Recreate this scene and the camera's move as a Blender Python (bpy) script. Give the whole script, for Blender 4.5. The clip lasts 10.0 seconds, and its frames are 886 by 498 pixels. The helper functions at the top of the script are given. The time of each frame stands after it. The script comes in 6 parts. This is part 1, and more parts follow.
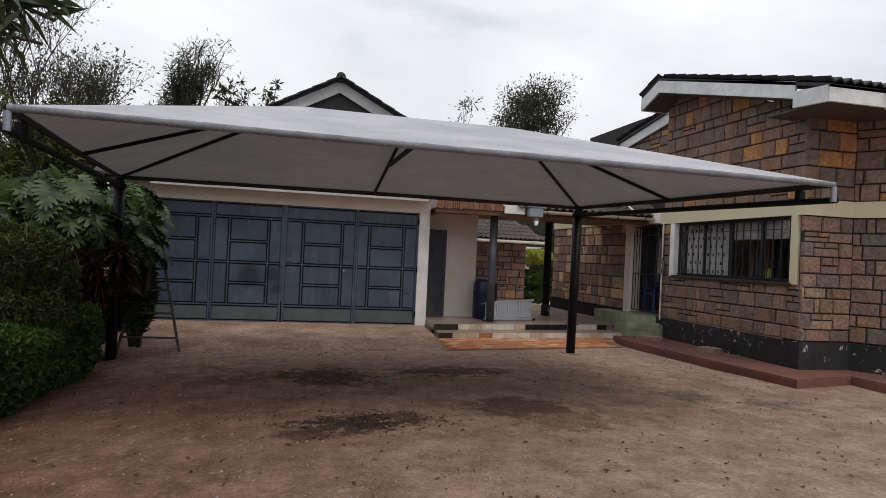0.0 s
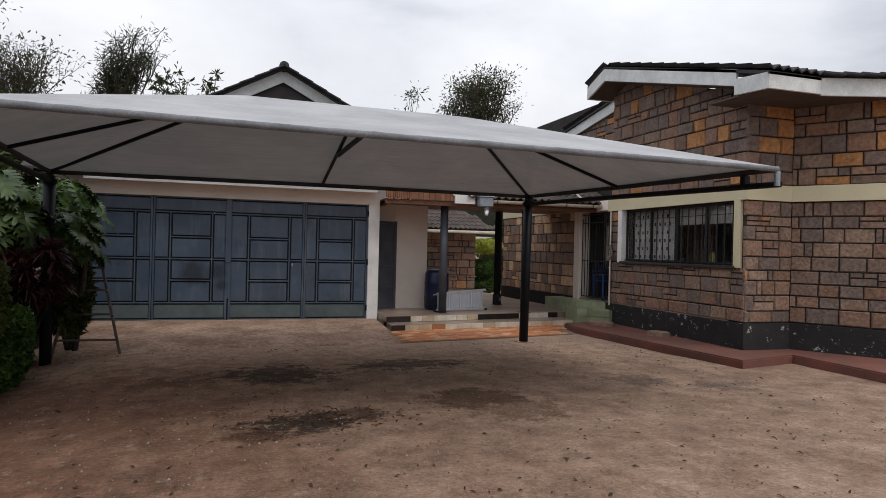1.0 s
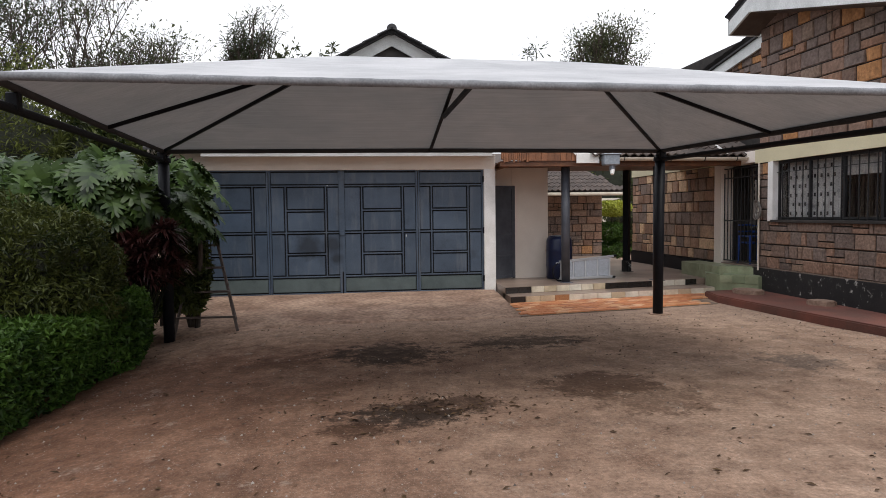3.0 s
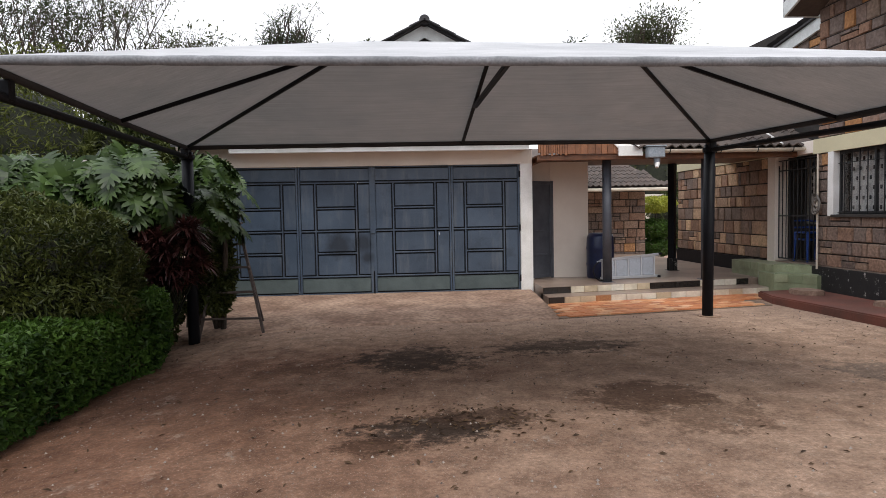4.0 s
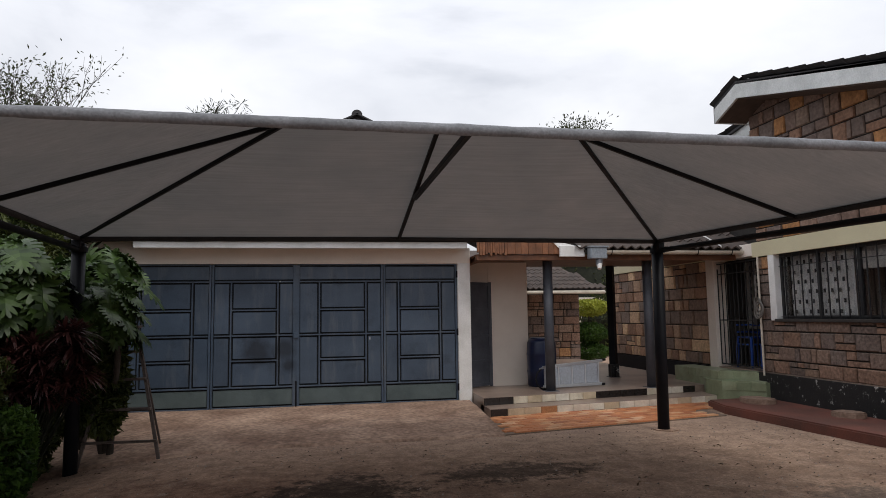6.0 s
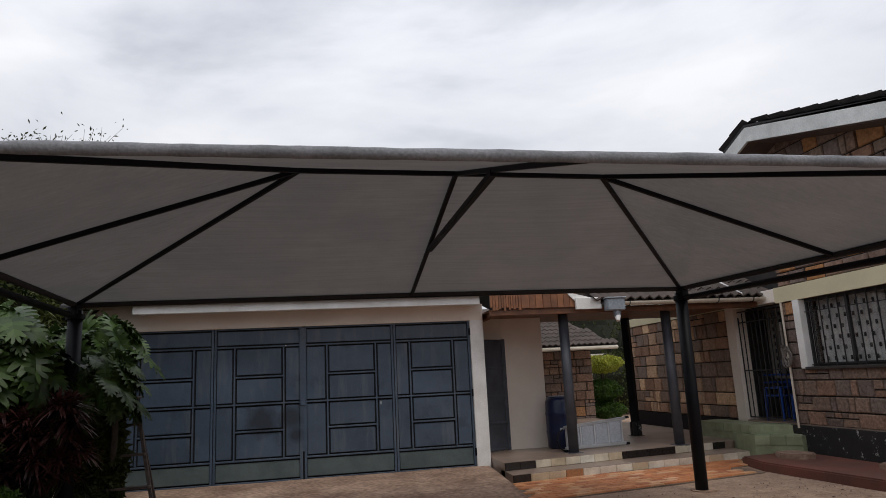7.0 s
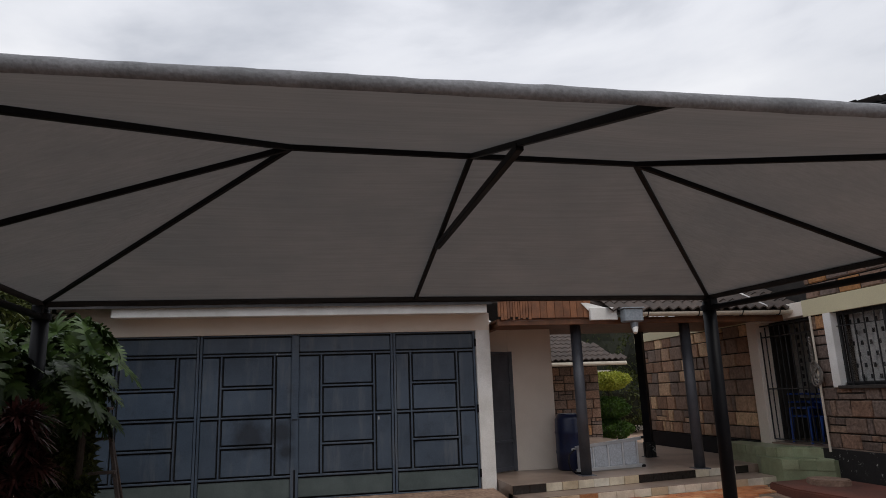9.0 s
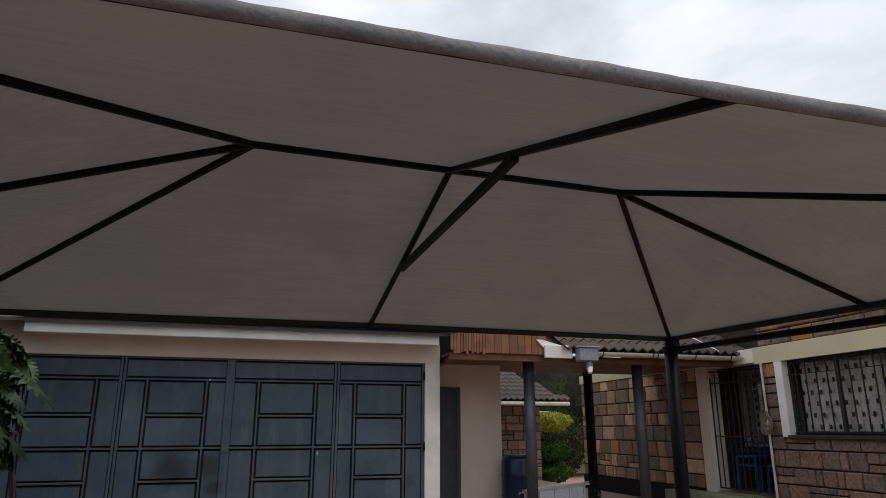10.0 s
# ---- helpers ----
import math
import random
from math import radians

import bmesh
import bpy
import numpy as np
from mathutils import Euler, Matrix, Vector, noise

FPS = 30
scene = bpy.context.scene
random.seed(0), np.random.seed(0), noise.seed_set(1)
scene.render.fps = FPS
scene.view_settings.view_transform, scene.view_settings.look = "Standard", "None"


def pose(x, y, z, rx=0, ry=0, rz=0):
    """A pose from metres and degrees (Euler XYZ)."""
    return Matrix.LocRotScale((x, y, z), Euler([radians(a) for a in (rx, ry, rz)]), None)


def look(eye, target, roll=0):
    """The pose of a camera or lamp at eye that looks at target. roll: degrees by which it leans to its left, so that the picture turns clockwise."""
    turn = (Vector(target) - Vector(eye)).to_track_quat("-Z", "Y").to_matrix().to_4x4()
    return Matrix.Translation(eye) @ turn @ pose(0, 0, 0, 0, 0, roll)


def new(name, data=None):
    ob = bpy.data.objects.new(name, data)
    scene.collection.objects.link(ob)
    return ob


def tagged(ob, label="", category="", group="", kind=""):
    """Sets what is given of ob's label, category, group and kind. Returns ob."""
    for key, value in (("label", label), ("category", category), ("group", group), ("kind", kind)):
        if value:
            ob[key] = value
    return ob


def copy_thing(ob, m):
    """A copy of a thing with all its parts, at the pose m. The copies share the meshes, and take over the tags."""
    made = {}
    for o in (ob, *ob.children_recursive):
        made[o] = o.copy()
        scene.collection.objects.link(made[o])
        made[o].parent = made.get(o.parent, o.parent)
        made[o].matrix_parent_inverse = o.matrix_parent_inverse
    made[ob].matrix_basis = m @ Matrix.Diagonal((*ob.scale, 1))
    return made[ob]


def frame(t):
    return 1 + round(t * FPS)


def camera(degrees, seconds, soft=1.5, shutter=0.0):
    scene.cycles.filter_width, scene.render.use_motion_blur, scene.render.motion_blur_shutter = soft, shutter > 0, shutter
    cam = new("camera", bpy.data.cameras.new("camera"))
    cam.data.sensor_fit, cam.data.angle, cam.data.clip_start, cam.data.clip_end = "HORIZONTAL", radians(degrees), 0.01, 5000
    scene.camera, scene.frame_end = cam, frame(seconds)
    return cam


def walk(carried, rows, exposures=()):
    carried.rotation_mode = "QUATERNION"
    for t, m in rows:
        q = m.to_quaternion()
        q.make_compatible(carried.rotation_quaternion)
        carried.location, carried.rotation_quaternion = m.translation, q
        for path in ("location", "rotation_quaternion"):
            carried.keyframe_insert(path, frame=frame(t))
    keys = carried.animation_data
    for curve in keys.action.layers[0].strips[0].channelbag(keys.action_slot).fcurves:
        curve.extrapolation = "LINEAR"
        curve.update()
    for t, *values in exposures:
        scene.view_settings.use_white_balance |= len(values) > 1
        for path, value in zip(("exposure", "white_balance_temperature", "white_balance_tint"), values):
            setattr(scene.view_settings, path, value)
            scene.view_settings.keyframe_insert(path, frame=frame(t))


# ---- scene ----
cam = camera(67.8, 10.0, soft=0.8)
PATH = [
    (0, (0.323, -0.021, 1.6), (0.777, 1.927, 1.623), 2.7),
    (0.5, (0.301, 0.034, 1.604), (0.77, 1.979, 1.614), 3.9),
    (1, (0.311, 0.114, 1.596), (0.916, 2.02, 1.598), 1.4),
    (1.5, (0.42, 0.245, 1.594), (0.976, 2.166, 1.562), -1.3),
    (2, (0.581, 0.443, 1.622), (0.91, 2.414, 1.556), -2.7),
    (2.2, (0.635, 0.51, 1.653), (0.919, 2.488, 1.571), -2.6),
    (3.3, (0.643, 1.019, 1.594), (0.873, 3.003, 1.489), -0.5),
    (3.5, (0.678, 1.126, 1.580), (0.889, 3.112, 1.484), -1.5),
    (4, (0.789, 1.348, 1.587), (0.904, 3.342, 1.480), -1.1),
    (4.5, (0.808, 1.573, 1.603), (1.033, 3.558, 1.507), -0.0),
    (5, (0.757, 1.801, 1.593), (1.076, 3.774, 1.673), -1.2),
    (5.5, (0.748, 2.004, 1.585), (1.073, 3.976, 1.658), -0.5),
    (5.7, (0.757, 2.115, 1.602), (1.11, 4.078, 1.747), -0.4),
    (6.8, (0.627, 2.629, 1.55), (0.92, 4.59, 1.812), -2.5),
    (7, (0.604, 2.697, 1.54), (0.953, 4.628, 1.927), -2.9),
    (7.5, (0.575, 2.868, 1.481), (1.002, 4.768, 1.938), -2.7),
    (8, (0.626, 3.046, 1.539), (1.025, 4.913, 2.135), -0.8),
    (8.5, (0.669, 3.259, 1.55), (0.956, 5.194, 1.965), -2.0),
    (9, (0.629, 3.461, 1.519), (0.983, 5.381, 1.951), -2.1),
    (9.5, (0.561, 3.733, 1.515), (1.137, 5.579, 2.025), -4.0),
    (10, (0.488, 3.956, 1.525), (1.018, 5.81, 2.055), -0.1),
]
walk(cam, [(t, look(eye, target, roll)) for t, eye, target, roll in PATH],
     [(0, 0.25), (2, 0.3), (3.5, 0.93), (4.5, 0.95), (5.0, 0.1), (5.5, 0.34), (7.0, 0.08), (7.5, 0.02), (8.0, -0.32), (8.5, 0.22), (9.0, -0.04), (9.5, -0.02), (10, 0.14)])

# ---- world and light ----
world = bpy.data.worlds.new("overcast_sky")
scene.world = world
world.use_nodes = True
wn, wl = world.node_tree.nodes, world.node_tree.links
wn.clear()
w_out = wn.new("ShaderNodeOutputWorld")
w_bg = wn.new("ShaderNodeBackground")
w_sky = wn.new("ShaderNodeTexSky")
w_sky.sky_type = "NISHITA"
w_sky.sun_disc = False
w_sky.sun_elevation, w_sky.sun_rotation = radians(58), radians(25)
w_dim = wn.new("ShaderNodeVectorMath")
w_dim.operation = "SCALE"
w_dim.inputs["Scale"].default_value = 0.12
w_tc = wn.new("ShaderNodeTexCoord")
w_map = wn.new("ShaderNodeMapping")
w_map.inputs["Scale"].default_value = (1.0, 1.0, 2.6)
w_noise = wn.new("ShaderNodeTexNoise")
w_noise.inputs["Scale"].default_value = 1.7
w_noise.inputs["Detail"].default_value = 7
w_noise.inputs["Roughness"].default_value = 0.52
w_noise.inputs["Distortion"].default_value = 0.35
w_ramp = wn.new("ShaderNodeValToRGB")
w_ramp.color_ramp.elements[0].position, w_ramp.color_ramp.elements[0].color = 0.36, (0.51, 0.53, 0.58, 1)
w_ramp.color_ramp.elements[1].position, w_ramp.color_ramp.elements[1].color = 0.66, (0.95, 0.95, 0.97, 1)
w_mid = w_ramp.color_ramp.elements.new(0.5)
w_mid.color = (0.78, 0.79, 0.83, 1)
w_mix = wn.new("ShaderNodeMix")
w_mix.data_type = "RGBA"
w_mix.inputs["Factor"].default_value = 0.9
w_bg.inputs["Strength"].default_value = 1.0
wl.new(w_tc.outputs["Generated"], w_map.inputs["Vector"])
wl.new(w_map.outputs["Vector"], w_noise.inputs["Vector"])
wl.new(w_noise.outputs["Fac"], w_ramp.inputs["Fac"])
wl.new(w_sky.outputs["Color"], w_dim.inputs[0])
wl.new(w_dim.outputs["Vector"], w_mix.inputs["A"])
wl.new(w_ramp.outputs["Color"], w_mix.inputs["B"])
w_sep = wn.new("ShaderNodeSeparateXYZ")
w_gain = wn.new("ShaderNodeMath")
w_gain.operation = "MULTIPLY_ADD"
w_gain.inputs[1].default_value, w_gain.inputs[2].default_value = 0.85, 0.66
w_gain.use_clamp = False
w_lit = wn.new("ShaderNodeVectorMath")
w_lit.operation = "SCALE"
wl.new(w_tc.outputs["Generated"], w_sep.inputs[0])
wl.new(w_sep.outputs["Z"], w_gain.inputs[0])
wl.new(w_mix.outputs["Result"], w_lit.inputs[0])
wl.new(w_gain.outputs["Value"], w_lit.inputs["Scale"])
wl.new(w_lit.outputs["Vector"], w_bg.inputs["Color"])
wl.new(w_bg.outputs["Background"], w_out.inputs["Surface"])

sun = new("sun", bpy.data.lights.new("sun", "SUN"))
sun.data.energy, sun.data.angle, sun.data.color = 0.95, radians(25), (1.0, 0.95, 0.88)
sun.matrix_world = look((0, 0, 30), (-7, 15, 0))


# ---- materials ----
def material(name, base, second=None, scale=3.0, rough=0.7, metal=0.0, bump=0.0, bump_scale=40.0, spread=0.0, detail_amount=0.5, object_space=False):
    """A surface: two tones mixed by broad noise, fine grain, bump; spread: how much single pieces differ."""
    m = bpy.data.materials.new(name)
    m.use_nodes = True
    n, l = m.node_tree.nodes, m.node_tree.links
    b = n["Principled BSDF"]
    b.inputs["Roughness"].default_value = rough
    b.inputs["Metallic"].default_value = metal
    tc = n.new("ShaderNodeTexCoord")
    geo = n.new("ShaderNodeNewGeometry")
    vec = tc.outputs["Object"] if object_space else geo.outputs["Position"]
    no = n.new("ShaderNodeTexNoise")
    no.inputs["Scale"].default_value = scale
    no.inputs["Detail"].default_value = 6
    no.inputs["Roughness"].default_value = 0.6
    l.new(vec, no.inputs["Vector"])
    fine = n.new("ShaderNodeTexNoise")
    fine.inputs["Scale"].default_value = bump_scale
    fine.inputs["Detail"].default_value = 5
    l.new(vec, fine.inputs["Vector"])
    rmp = n.new("ShaderNodeMapRange")
    rmp.inputs["From Min"].default_value, rmp.inputs["From Max"].default_value = 0.35, 0.65
    l.new(no.outputs["Fac"], rmp.inputs["Value"])
    mx = n.new("ShaderNodeMix")
    mx.data_type = "RGBA"
    mx.inputs["A"].default_value = (*base, 1)
    mx.inputs["B"].default_value = (*(second or [c * 0.8 for c in base]), 1)
    l.new(rmp.outputs["Result"], mx.inputs["Factor"])
    hsv = n.new("ShaderNodeHueSaturation")
    l.new(mx.outputs["Result"], hsv.inputs["Color"])
    val = n.new("ShaderNodeMapRange")
    val.inputs["To Min"].default_value, val.inputs["To Max"].default_value = 1 - detail_amount * 0.5, 1 + detail_amount * 0.5
    val.inputs["From Min"].default_value, val.inputs["From Max"].default_value = 0.25, 0.75
    l.new(fine.outputs["Fac"], val.inputs["Value"])
    last = val.outputs["Result"]
    if spread:
        oi = n.new("ShaderNodeObjectInfo")
        sp = n.new("ShaderNodeMapRange")
        sp.inputs["To Min"].default_value, sp.inputs["To Max"].default_value = 1 - spread, 1 + spread
        l.new(oi.outputs["Random"], sp.inputs["Value"])
        mul = n.new("ShaderNodeMath")
        mul.operation = "MULTIPLY"
        l.new(last, mul.inputs[0])
        l.new(sp.outputs["Result"], mul.inputs[1])
        last = mul.outputs["Value"]
    l.new(last, hsv.inputs["Value"])
    l.new(hsv.outputs["Color"], b.inputs["Base Color"])
    if bump:
        bp = n.new("ShaderNodeBump")
        bp.inputs["Strength"].default_value = 1.0
        bp.inputs["Distance"].default_value = bump
        l.new(fine.outputs["Fac"], bp.inputs["Height"])
        l.new(bp.outputs["Normal"], b.inputs["Normal"])
    return m


def piece_material(name, stops, rough=0.85, bump=0.006, bump_scale=25.0, grain=0.5, island=False):
    """A surface whose single pieces take their colour from a ramp by their random number."""
    m = material(name, (1, 1, 1), (0.72, 0.70, 0.68), 4.0, rough, 0, bump, bump_scale, 0, grain)
    n, l = m.node_tree.nodes, m.node_tree.links
    src = n.new("ShaderNodeNewGeometry").outputs["Random Per Island"] if island else n.new("ShaderNodeObjectInfo").outputs["Random"]
    ramp = n.new("ShaderNodeValToRGB")
    ramp.color_ramp.interpolation = "CONSTANT"
    els = ramp.color_ramp.elements
    els[0].position, els[0].color = 0.0, (*stops[0][1], 1)
    els[1].position, els[1].color = stops[1][0], (*stops[1][1], 1)
    for p, c in stops[2:]:
        els.new(p).color = (*c, 1)
    l.new(src, ramp.inputs["Fac"])
    mul = n.new("ShaderNodeMix")
    mul.data_type, mul.blend_type = "RGBA", "MULTIPLY"
    mul.inputs["Factor"].default_value = 1.0
    hsv = [x for x in n if x.type == "HUE_SAT"][0]
    l.new(hsv.outputs["Color"], mul.inputs["A"])
    l.new(ramp.outputs["Color"], mul.inputs["B"])
    l.new(mul.outputs["Result"], n["Principled BSDF"].inputs["Base Color"])
    return m


def leaf_material(name, base, second, rough=0.45, glow=0.25, gloss=0.22):
    """A leaf: two tones by leaf, light passing through."""
    m = bpy.data.materials.new(name)
    m.use_nodes = True
    n, l = m.node_tree.nodes, m.node_tree.links
    b = n["Principled BSDF"]
    b.inputs["Roughness"].default_value = rough
    b.inputs["Specular IOR Level"].default_value = gloss
    geo = n.new("ShaderNodeNewGeometry")
    oi = n.new("ShaderNodeObjectInfo")
    add = n.new("ShaderNodeMath")
    add.operation = "ADD"
    l.new(geo.outputs["Random Per Island"], add.inputs[0])
    l.new(oi.outputs["Random"], add.inputs[1])
    frac = n.new("ShaderNodeMath")
    frac.operation = "FRACT"
    l.new(add.outputs["Value"], frac.inputs[0])
    no = n.new("ShaderNodeTexNoise")
    no.inputs["Scale"].default_value = 2.0
    l.new(geo.outputs["Position"], no.inputs["Vector"])
    mean = n.new("ShaderNodeMath")
    mean.operation = "MULTIPLY_ADD"
    l.new(frac.outputs["Value"], mean.inputs[0])
    mean.inputs[1].default_value = 0.6
    shift = n.new("ShaderNodeMath")
    shift.operation = "MULTIPLY_ADD"
    l.new(no.outputs["Fac"], shift.inputs[0])
    shift.inputs[1].default_value, shift.inputs[2].default_value = 1.6, -0.6
    l.new(shift.outputs["Value"], mean.inputs[2])
    mx = n.new("ShaderNodeMix")
    mx.data_type = "RGBA"
    mx.inputs["A"].default_value, mx.inputs["B"].default_value = (*base, 1), (*second, 1)
    l.new(mean.outputs["Value"], mx.inputs["Factor"])
    l.new(mx.outputs["Result"], b.inputs["Base Color"])
    tr = n.new("ShaderNodeBsdfTranslucent")
    l.new(mx.outputs["Result"], tr.inputs["Color"])
    ms = n.new("ShaderNodeMixShader")
    ms.inputs["Fac"].default_value = glow
    l.new(b.outputs["BSDF"], ms.inputs[1])
    l.new(tr.outputs["BSDF"], ms.inputs[2])
    l.new(ms.outputs["Shader"], n["Material Output"].inputs["Surface"])
    return m


STONES_LOW = [(0.0, (0.226, 0.158, 0.125)), (0.16, (0.275, 0.187, 0.141)), (0.34, (0.204, 0.154, 0.130)), (0.5, (0.292, 0.182, 0.130)),
              (0.64, (0.182, 0.136, 0.116)), (0.78, (0.314, 0.216, 0.157)), (0.9, (0.253, 0.154, 0.107)), (0.975, (0.440, 0.230, 0.106))]
STONES = [(0.0, (0.215, 0.142, 0.110)), (0.14, (0.270, 0.173, 0.128)), (0.3, (0.193, 0.144, 0.125)), (0.45, (0.303, 0.175, 0.116)),
          (0.6, (0.226, 0.158, 0.128)), (0.72, (0.275, 0.197, 0.150)), (0.80, (0.204, 0.154, 0.132)), (0.88, (0.462, 0.226, 0.092))]
STONES_PALE = [(0.0, (0.484, 0.317, 0.211)), (0.16, (0.275, 0.187, 0.141)), (0.36, (0.616, 0.413, 0.264)), (0.48, (0.231, 0.168, 0.136)),
               (0.64, (0.418, 0.250, 0.163)), (0.78, (0.748, 0.509, 0.317)), (0.87, (0.297, 0.173, 0.114))]
M_stone = piece_material("dressed_stone", STONES, 0.9, 0.012, 18, 0.7)
M_stone_low = piece_material("grey_brown_dressed_stone", STONES_LOW, 0.9, 0.014, 22, 0.9)
M_stone_pale = piece_material("pale_dressed_stone", STONES_PALE, 0.9, 0.012, 18, 0.6)
M_mortar = material("dark_pointing", (0.022, 0.019, 0.018), (0.04, 0.034, 0.03), 6, 0.95, 0, 0.003, 60)
M_cream = material("cream_paint", (0.66, 0.60, 0.40), (0.60, 0.54, 0.36), 1.5, 0.6, 0, 0.001, 80, 0, 0.12)
M_render = material("cream_render", (0.86, 0.78, 0.70), (0.76, 0.68, 0.60), 1.2, 0.75, 0, 0.002, 70, 0, 0.15)
M_white = material("white_paint", (0.88, 0.87, 0.86), (0.70, 0.69, 0.66), 2.0, 0.55, 0, 0.001, 60, 0, 0.14)
M_white_worn = material("weathered_white_paint", (0.74, 0.76, 0.75), (0.55, 0.57, 0.56), 3.0, 0.6, 0, 0.002, 40, 0, 0.25)
M_gate = material("blue_grey_gate_paint", (0.068, 0.096, 0.138), (0.046, 0.068, 0.102), 1.6, 0.40, 0.0, 0.001, 50, 0.10, 0.22)
M_gate_low = material("green_grey_gate_paint", (0.098, 0.128, 0.132), (0.062, 0.085, 0.088), 2.2, 0.5, 0.0, 0.001, 50, 0.05, 0.2)
# black for the gate's painted shadow gaps and the curtain print
M_gap = material("black_shadow_gap_and_print", (0.006, 0.007, 0.009), None, 5, 0.8)
M_black = material("black_metal_paint", (0.007, 0.008, 0.011), (0.011, 0.011, 0.014), 4, 0.5, 0, 0.001, 60, 0, 0.3)
M_black.node_tree.nodes["Principled BSDF"].inputs["Specular IOR Level"].default_value = 0.16
M_steel = material("dark_grey_steel_paint", (0.085, 0.092, 0.112), (0.055, 0.06, 0.075), 4, 0.5, 0, 0.001, 60, 0, 0.2)
M_grille = material("black_grille", (0.02, 0.02, 0.022), None, 5, 0.5)
M_tile = material("grey_brown_roof_tile", (0.088, 0.064, 0.053), (0.055, 0.043, 0.038), 5, 0.85, 0, 0.004, 40, 0.18, 0.5)
M_tile_dark = material("dark_roof_tile", (0.05, 0.048, 0.05), (0.032, 0.032, 0.035), 5, 0.85, 0, 0.004, 40, 0.18, 0.5)
M_gutter = material("cream_gutter", (0.70, 0.64, 0.54), (0.58, 0.52, 0.43), 4, 0.5, 0, 0.001, 60, 0, 0.2)
# brown boards, with the shade under the eave included in their dark tone
M_soffit = material("shaded_brown_soffit_board", (0.10, 0.072, 0.056), (0.07, 0.05, 0.04), 5, 0.8, 0, 0.002, 40, 0, 0.3)
M_dark_gable = material("dark_gable_board", (0.035, 0.03, 0.03), (0.05, 0.045, 0.042), 4, 0.8)
M_apron = material("red_oxide_cement", (0.195, 0.066, 0.046), (0.115, 0.052, 0.040), 1.3, 0.75, 0, 0.003, 50, 0, 0.35)
M_green = piece_material("green_floor_tile", [(0.0, (0.30, 0.345, 0.215)), (0.4, (0.34, 0.38, 0.245)), (0.75, (0.26, 0.31, 0.19))], 0.4, 0.001, 60, 0.2)
M_grout = material("brown_grout", (0.21, 0.15, 0.11), (0.15, 0.11, 0.08), 8, 0.9)
M_paver = piece_material("terracotta_paver", [(0.0, (0.580, 0.215, 0.086)), (0.2, (0.660, 0.292, 0.129)), (0.4, (0.480, 0.163, 0.069)),
                                              (0.55, (0.700, 0.378, 0.198)), (0.72, (0.600, 0.232, 0.095)), (0.9, (0.740, 0.447, 0.275))], 0.6, 0.002, 40, 0.3)
M_riser = piece_material("riser_tile", [(0.0, (0.74, 0.67, 0.54)), (0.3, (0.82, 0.78, 0.68)), (0.55, (0.64, 0.53, 0.38)), (0.8, (0.78, 0.72, 0.62))], 0.35, 0.001, 50, 0.15)
M_riser_black = material("black_glazed_tile", (0.02, 0.017, 0.016), None, 4, 0.25)
M_riser_orange = material("terracotta_tile", (0.42, 0.2, 0.09), None, 4, 0.4)
M_porch = material("polished_cement_floor", (0.34, 0.255, 0.205), (0.20, 0.145, 0.115), 1.4, 0.35, 0, 0.001, 60, 0, 0.2)
M_wood = material("varnished_timber", (0.25, 0.10, 0.042), (0.14, 0.055, 0.025), 6, 0.5, 0, 0.002, 50, 0.2, 0.4)
M_ramp = material("earth_stained_concrete", (0.385, 0.262, 0.190), (0.195, 0.116, 0.080), 1.4, 0.95, 0, 0.02, 16, 0, 0.9)
M_concrete = material("grey_concrete", (0.33, 0.31, 0.285), (0.21, 0.195, 0.18), 2.4, 0.95, 0, 0.01, 20, 0, 0.6)
M_blue = material("blue_plastic", (0.008, 0.016, 0.06), (0.006, 0.012, 0.045), 3, 0.35)
M_blue_chair = material("bright_blue_plastic", (0.02, 0.075, 0.36), None, 3, 0.4)
M_alu = material("aluminium", (0.62, 0.65, 0.69), (0.55, 0.58, 0.62), 5, 0.42, 0.55, 0.0005, 60, 0, 0.1)
M_alu_panel = material("pale_blue_grey_panel", (0.44, 0.48, 0.55), (0.40, 0.44, 0.50), 5, 0.5)
M_rust = material("worn_dark_steel", (0.065, 0.05, 0.045), (0.11, 0.082, 0.07), 8, 0.6, 0.2, 0.001, 60)
M_curtain = material("white_net_curtain", (0.46, 0.46, 0.45), (0.34, 0.34, 0.34), 6, 0.9)
M_dim_cloth = material("grey_door_cloth", (0.26, 0.25, 0.23), (0.18, 0.18, 0.16), 6, 0.9)
M_hose = material("grey_hose", (0.20, 0.18, 0.16), (0.13, 0.12, 0.11), 9, 0.7)
# the room's dimness is put into this dark wall colour
M_room = material("room_wall_in_shade_tone", (0.10, 0.09, 0.08), None, 2, 0.9)
# near-black colour that paints the deep shade inside hedges and shrubs
M_inner_shade = material("inner_foliage_shade", (0.010, 0.012, 0.006), (0.018, 0.02, 0.01), 9, 0.95, 0, 0.01, 30)
M_bark = material("grey_brown_bark", (0.060, 0.046, 0.036), (0.036, 0.029, 0.024), 8, 0.95, 0, 0.01, 30)
M_stone_slab = material("flat_brown_stone", (0.34, 0.23, 0.17), (0.22, 0.14, 0.10), 6, 0.9, 0, 0.006, 30)
M_glass = bpy.data.materials.new("window_glass")
M_glass.use_nodes = True
gn, gln = M_glass.node_tree.nodes, M_glass.node_tree.links
g_tr, g_gl, g_mx = gn.new("ShaderNodeBsdfTransparent"), gn.new("ShaderNodeBsdfGlossy"), gn.new("ShaderNodeMixShader")
g_gl.inputs["Roughness"].default_value = 0.02
g_mx.inputs["Fac"].default_value = 0.07
